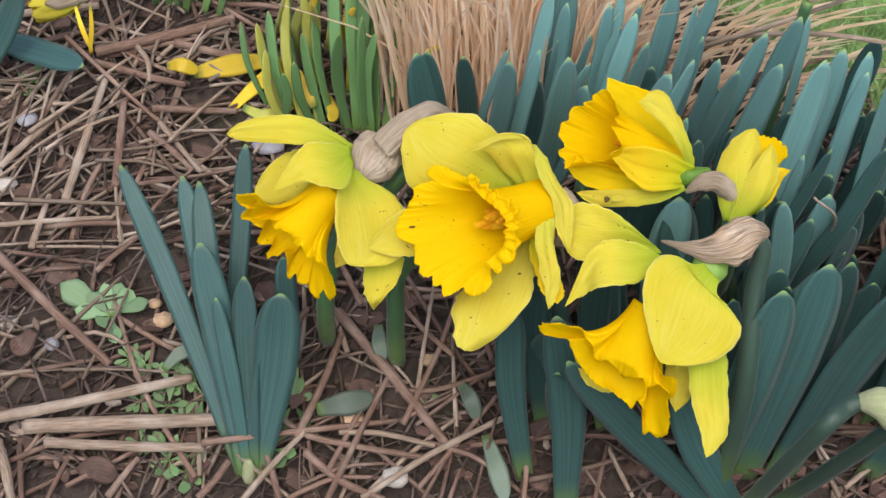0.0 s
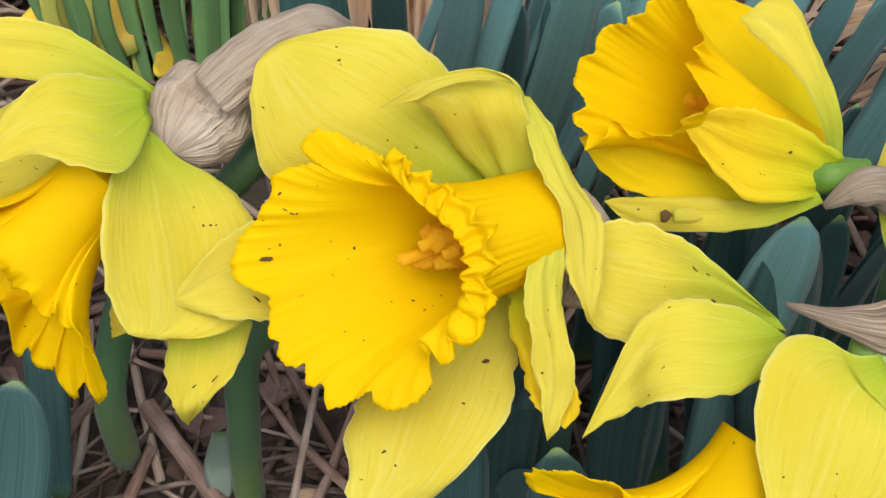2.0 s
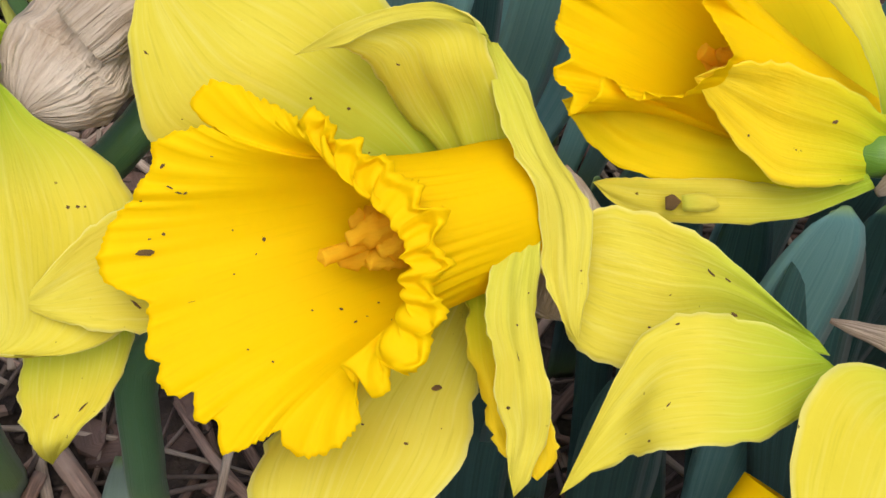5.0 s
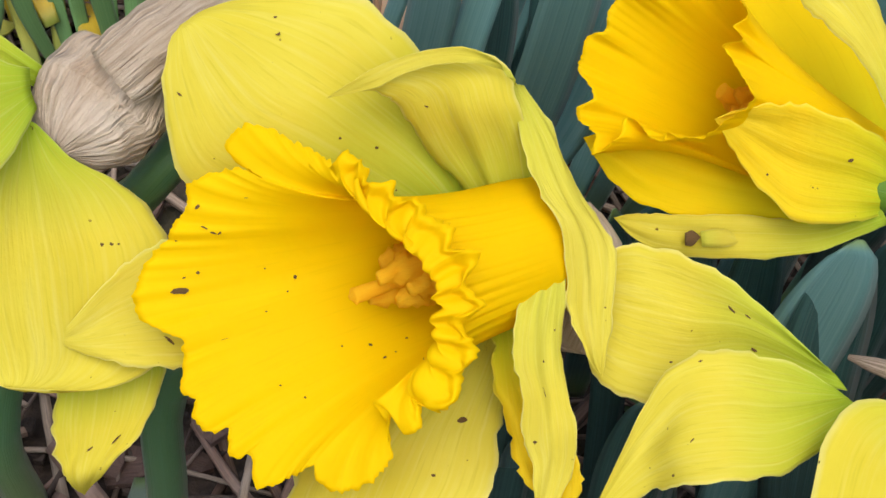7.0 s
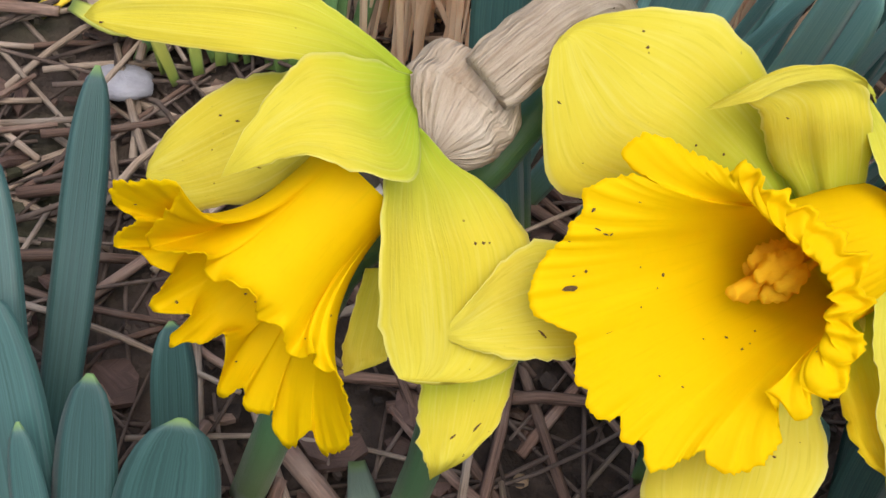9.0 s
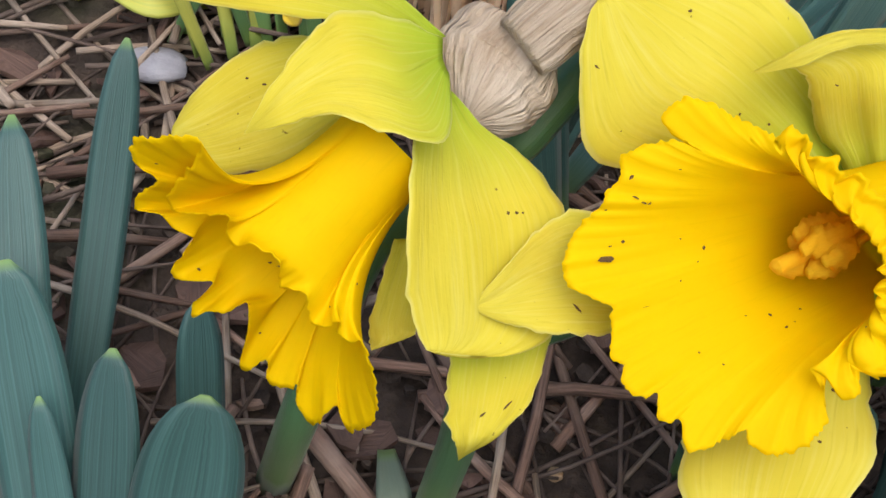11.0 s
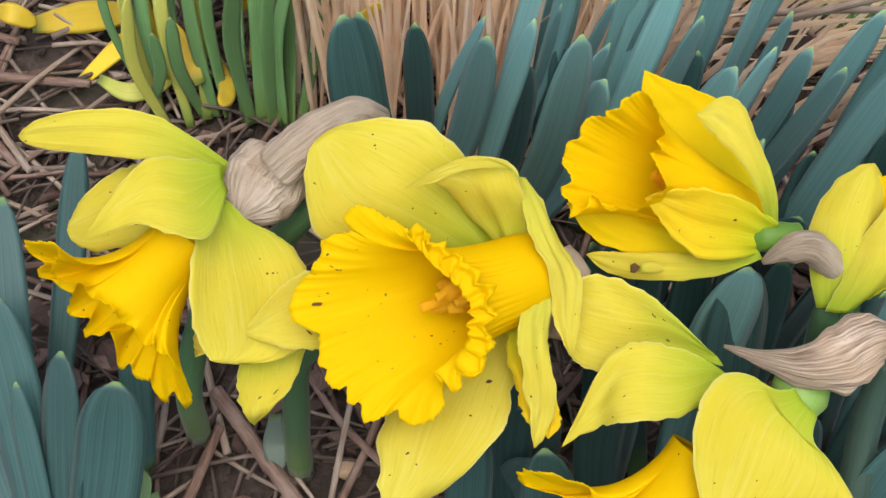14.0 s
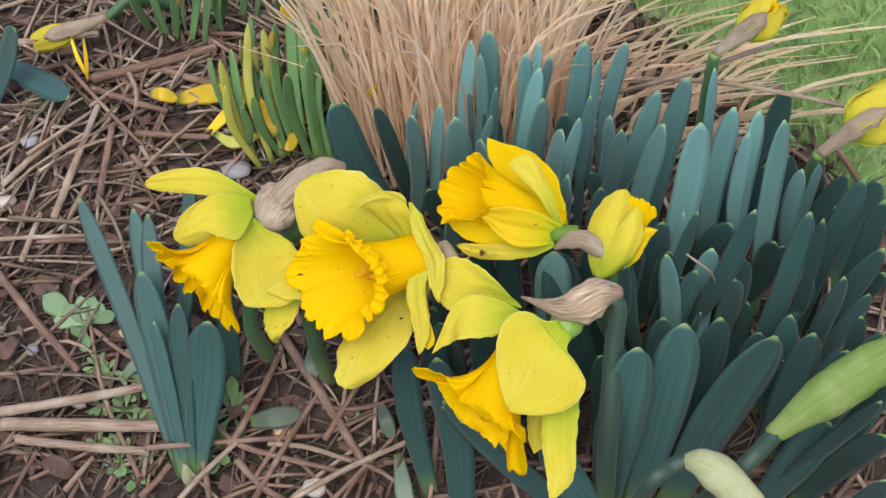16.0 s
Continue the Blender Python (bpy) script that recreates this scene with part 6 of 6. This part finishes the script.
stick([(-0.0693, 0.3628, 0.0207), (-0.0655, 0.3779, 0.0264), (-0.0599, 0.3870, 0.0299)], 0.0030, TWIG, BROWN)
stick([(-0.0360, 0.3887, 0.0305), (-0.0416, 0.3991, 0.0344), (-0.0474, 0.4097, 0.0385)], 0.0030, TWIG, BROWN)
stick([(-0.0465, 0.3168, 0.0032), (-0.0380, 0.3343, 0.0098), (-0.0292, 0.3511, 0.0162)], 0.0024, TWIG, BROWN)
stick([(-0.0427, 0.3330, 0.0093), (-0.0235, 0.3326, 0.0092), (-0.0018, 0.3278, 0.0074)], 0.0024, STRAW, PALE)
stick([(-0.0194, 0.3512, 0.0163), (-0.0023, 0.3515, 0.0164), (0.0221, 0.3592, 0.0193)], 0.0022, TWIG, BROWN)
stick([(-0.0085, 0.3118, -0.0007), (0.0054, 0.3267, 0.0070), (0.0245, 0.3495, 0.0156)], 0.0022, TWIG, BROWN)
stick([(-0.1372, 0.3053, -0.0012), (-0.1315, 0.3144, 0.0023), (-0.1266, 0.3213, 0.0049)], 0.0028, TWIG, BROWN)
stick([(-0.0997, 0.3054, -0.0011), (-0.0934, 0.3127, 0.0016), (-0.0884, 0.3207, 0.0047)], 0.0030, TWIG, BROWN)
stick([(-0.1883, 0.3286, 0.0057), (-0.1803, 0.3135, 0.0059), (-0.1774, 0.3036, -0.0038)], 0.0042, STRAW, PALE)
stick([(-0.0763, 0.3313, 0.0087), (-0.0702, 0.3176, 0.0035), (-0.0655, 0.3042, -0.0016)], 0.0030, TWIG, BROWN)
stick([(-0.0565, 0.3247, 0.0062), (-0.0415, 0.3135, 0.0019), (-0.0224, 0.3059, -0.0010)], 0.0032, TWIG, BROWN)
stick([(0.0712, 0.3301, 0.0062), (0.0752, 0.3197, 0.0043), (0.0808, 0.3097, -0.0015)], 0.0021, STRAW, PALE)
stick([(0.0996, 0.4915, 0.0936), (0.1385, 0.4558, 0.1353), (0.1807, 0.4783, 0.1375)], 0.0023, STRAW, "long tan grass stalk leaning over the lawn")
stick([(0.1101, 0.5024, 0.0977), (0.1631, 0.4537, 0.1330), (0.2396, 0.4434, 0.1233)], 0.0023, STRAW, "long tan grass stalk leaning over the lawn")
stick([(0.1596, 0.4060, 0.0411), (0.1552, 0.3675, 0.1002), (0.1436, 0.3653, 0.1148)], 0.0012, STRAW, "thin curved tan stalk among the leaves")


def lobe(base, tip, width, bulge=0.15):
    """A small rounded leaf blade with thickness."""
    b, t = Vector(base), Vector(tip)
    side = (t - b).cross(Vector((0, -0.6, 0.8))).normalized() * width * 0.5
    up = side.cross(t - b).normalized() * bulge * width
    rows = []
    for s, w in ((0.0, 0.12), (0.3, 0.3), (0.55, 0.85), (0.8, 1.0)):
        c = b.lerp(t, s) - up * (1 - s) * (1 if up.z > 0 else -1)
        rows.append((tuple(c - side * w), tuple(c + side * w)))
    return petal(rows, tuple(t), cup=0.12, n=9, k=7, wave=0.0003, thick=0.0004, seed=b.x * 90)


def rosette(at, tips, label):
    w = thing("weed", at, label, "weed", "seedling weeds")
    for tip, width in tips:
        part("leaf", lobe(at, tip, width, 0.2), WEED_PALE, w)
    return w


def weed(at, count, size, seed, label, rise=0.35):
    r = random.Random(seed)
    c = Vector(at)
    w = thing("weed", at, label, "weed", "seedling weeds")
    for i in range(count):
        g = 6.283 * i / count + r.uniform(-0.4, 0.4)
        l = size * r.uniform(0.6, 1.1)
        p = c + Vector((math.cos(g) * l, math.sin(g) * l, l * r.uniform(0.2, 1.0) * rise + 0.38 * math.sin(g) * l))
        part("leaf", lobe(tuple(c + Vector((0, 0, 0.002))), tuple(p), l * r.uniform(0.3, 0.5)), WEED, w)
    return w


rosette((-0.1488, 0.3854, 0.0251), [
    ((-0.1725, 0.3960, 0.0345), 0.0118),
    ((-0.1391, 0.3937, 0.0327), 0.0108),
    ((-0.1316, 0.3895, 0.0309), 0.0064),
    ((-0.1433, 0.3701, 0.0229), 0.0066),
    ((-0.1650, 0.3861, 0.0277), 0.0078),
    ((-0.1537, 0.3797, 0.0249), 0.0072),
    ((-0.1599, 0.3923, 0.0316), 0.0080),
    ((-0.1455, 0.3982, 0.0333), 0.0075),
    ((-0.1532, 0.3980, 0.0333), 0.0065),
], "pale green rosette weed with long leaves in bare soil")
spots = [(-0.1311, 0.3635, 0.0149), (-0.1186, 0.3538, 0.0112), (-0.1085, 0.3626, 0.0146), (-0.1301, 0.3475, 0.0089), (-0.1175, 0.3453, 0.0080), (-0.1033, 0.3503, 0.0099), (-0.1114, 0.3563, 0.0122), (-0.0746, 0.3606, 0.0138), (-0.1146, 0.3228, -0.0005), (-0.1276, 0.3296, 0.0021), (-0.1068, 0.3183, -0.0022), (-0.0717, 0.3281, 0.0015), (-0.0073, 0.3530, 0.0109), (-0.2058, 0.5037, 0.0682), (-0.0636, 0.3473, 0.0088), (-0.1377, 0.3659, 0.0158)]
for n, at in enumerate(spots):
    weed(at, 7, 0.0075 + 0.003 * (n % 3), 40 + n, "small green chickweed seedling on the soil", 0.7)

# ---- fallen leaves ----
LEAF_DEAD = leaf_material("leaf_bleached", (0.085, 0.125, 0.09), (0.13, 0.165, 0.12), (0.15, 0.15, 0.09), (0.115, 0.155, 0.125))


def fallen(points, width, material, label):
    return tagged(part("fallen_leaf", strap([Vector(p) for p in points], width, 0.1, 12, 0.0006, 0.25, taper=0.5, tip=0.5), material), label, "fallen leaf", "fallen leaves")


YELLOWED = "withered yellow daffodil leaf drooping to the soil"
fallen([(-0.1255, 0.5067, 0.0740), (-0.1088, 0.5058, 0.0787), (-0.0863, 0.4993, 0.0866)], 0.0111, LEAF_YELLOW, YELLOWED)
fallen([(-0.1077, 0.4906, 0.0617), (-0.0937, 0.4942, 0.0745), (-0.0807, 0.4972, 0.0857)], 0.0072, LEAF_YELLOW, YELLOWED)
fallen([(-0.0632, 0.4805, 0.0728), (-0.0710, 0.4895, 0.0829), (-0.0837, 0.5003, 0.0869)], 0.0078, LEAF_YELLOW, YELLOWED)
fallen([(-0.1375, 0.5033, 0.0800), (-0.1291, 0.4985, 0.0842), (-0.1213, 0.5003, 0.0789)], 0.0075, LEAF_YELLOW, YELLOWED)
fallen([(-0.1831, 0.5226, 0.1054), (-0.1799, 0.5166, 0.0931), (-0.1769, 0.5160, 0.0789)], 0.0026, LEAF_YELLOW, YELLOWED)
fallen([(-0.1743, 0.5194, 0.1042), (-0.1752, 0.5167, 0.0931), (-0.1782, 0.5150, 0.0785)], 0.0026, LEAF_YELLOW, YELLOWED)
fallen([(-0.0530, 0.3423, 0.0129), (-0.0407, 0.3423, 0.0169), (-0.0278, 0.3475, 0.0148)], 0.0108, LEAF_DEAD, "grey-green dead leaf flat on the soil")
fallen([(0.0086, 0.3541, 0.0174), (0.0128, 0.3441, 0.0196), (0.0161, 0.3386, 0.0115)], 0.0074, LEAF_DEAD, "grey-green dead leaf flat on the soil")
fallen([(-0.1207, 0.3583, 0.0190), (-0.1129, 0.3617, 0.0263), (-0.1030, 0.3671, 0.0243)], 0.0064, LEAF_DEAD, "bleached grey-green leaf on the soil")
fallen([(0.0197, 0.3328, 0.0093), (0.0243, 0.3166, 0.0071), (0.0279, 0.3056, -0.0011)], 0.0085, LEAF_DEAD, "bleached grey-green leaf on the soil")
fallen([(-0.0280, 0.3798, 0.0271), (-0.0269, 0.3693, 0.0271), (-0.0253, 0.3634, 0.0209)], 0.0074, LEAF_DEAD, "bleached grey-green leaf on the soil")
fallen([(-0.1505, 0.3141, 0.0022), (-0.1420, 0.3129, 0.0077), (-0.1347, 0.3121, 0.0014)], 0.0116, DEADLEAF, "crumpled brown dead leaf on the soil")
fallen([(-0.1807, 0.3750, 0.0253), (-0.1831, 0.3658, 0.0258), (-0.1890, 0.3660, 0.0219)], 0.0098, DEADLEAF, "crumpled brown dead leaf on the soil")
fallen([(-0.0990, 0.4869, 0.0678), (-0.0868, 0.4788, 0.0688), (-0.0742, 0.4872, 0.0680)], 0.0067, LEAF_LIME, "limp yellow-green leaf on the soil")

# ---- sheathed buds and farther flowers ----
d = thing("daffodil_bud", (0.1351, 0.3065, -0.0067), "young daffodil bud still in its green spathe", "daffodil", "sheathed buds")
part("stem", tube([(0.1351, 0.3065, -0.0067), (0.1606, 0.2766, 0.0879), (0.1767, 0.2891, 0.1020)], [0.0034, 0.0032, 0.0034], 14), STEM_BLUE, d)
part("spathe", tube([(0.1747, 0.2878, 0.1012), (0.1851, 0.2937, 0.1086), (0.1964, 0.2999, 0.1150), (0.2081, 0.3073, 0.1198), (0.2236, 0.3167, 0.1258)], [0.0034, 0.0054, 0.0080, 0.0086, 0.0080, 0.005], 22, 24, 0.8, rough=0.08, lump=200), SPATHE_GREEN, d)
d = thing("daffodil_bud", (0.1182, 0.3006, -0.0090), "nodding daffodil bud in a pale green spathe", "daffodil", "sheathed buds")
part("stem", tube([(0.1182, 0.3006, -0.0090), (0.1303, 0.2717, 0.0847), (0.1400, 0.2766, 0.0939), (0.1469, 0.2788, 0.0966)], [0.0034, 0.0034, 0.0034, 0.0030], 14), STEM_BLUE, d)
part("spathe", tube([(0.1443, 0.2782, 0.0961), (0.1517, 0.2745, 0.0988), (0.1598, 0.2698, 0.0960), (0.1717, 0.2613, 0.0909)], [0.0026, 0.0058, 0.0072, 0.0066, 0.004], 20, 18, 0.8, rough=0.08, lump=200), SPATHE_WHITE, d)


def far_flower(neck, head, rim, base, label, w):
    neck, head, rim, base = (Vector(p) for p in (neck, head, rim, base))
    d = thing("daffodil", tuple(base), label, "daffodil", "farther daffodils")
    part("stem", tube([base, base.lerp(neck, 0.6) + Vector((0, 0, 0.01)), neck], [0.0032, 0.003, 0.0026], 14), STEM, d)
    over = Vector((0, -0.74, 0.67)) * w
    part("spathe", tube([neck, neck.lerp(head, 0.5) + over * 0.2, head + over * 0.55, head.lerp(rim, 0.55) + over * 0.75], [0.0020, 0.0030, 0.0044, 0.0042, 0.0008], 20, 24, 0.7, rough=0.13, ridge=0.04), SPATHE, d)
    ax = (rim - head).normalized()
    side = ax.cross(Vector((0, -0.8, 0.6))).normalized()
    up = side.cross(ax)
    for i in range(6):
        g = 6.283 * i / 6
        o = side * math.cos(g) + up * math.sin(g)
        q = o.cross(ax)
        c0, c1, c2 = neck.lerp(head, 0.6) + o * w * 0.15, head + o * w * 0.6, rim + o * w * 0.62
        part("petal", petal([(tuple(c0 - q * w * 0.15), tuple(c0 + q * w * 0.15)), (tuple(c1 - q * w * 0.42), tuple(c1 + q * w * 0.42)), (tuple(c2 - q * w * 0.3), tuple(c2 + q * w * 0.3))], tuple(rim + o * w * 0.5 + ax * w * 0.4), n=14, k=9, seed=i), PETAL, d)
    part("trumpet", corona(tuple(head), tuple(rim + ax * w * 0.3), tuple(side), tuple(up), w * 0.2, [w * 0.5] * 8, k=60, n=12, seed=9.0), CORONA, d)


far_flower((0.1536, 0.4567, 0.1473), (0.1696, 0.4636, 0.1575), (0.1760, 0.4658, 0.1647), (0.1490, 0.4640, 0.0531), "yellow daffodil turned away, brown spathe behind it", 0.0125)
far_flower((0.1969, 0.4139, 0.1286), (0.2140, 0.4220, 0.1398), (0.2263, 0.4254, 0.1478), (0.1970, 0.4476, 0.0469), "yellow daffodil turned away, brown spathe behind it", 0.016)
far_flower((-0.1648, 0.5342, 0.1080), (-0.1886, 0.5239, 0.1030), (-0.2005, 0.5193, 0.1012), (-0.1330, 0.5648, 0.0914), "small yellow daffodil bud lying over the soil", 0.009)
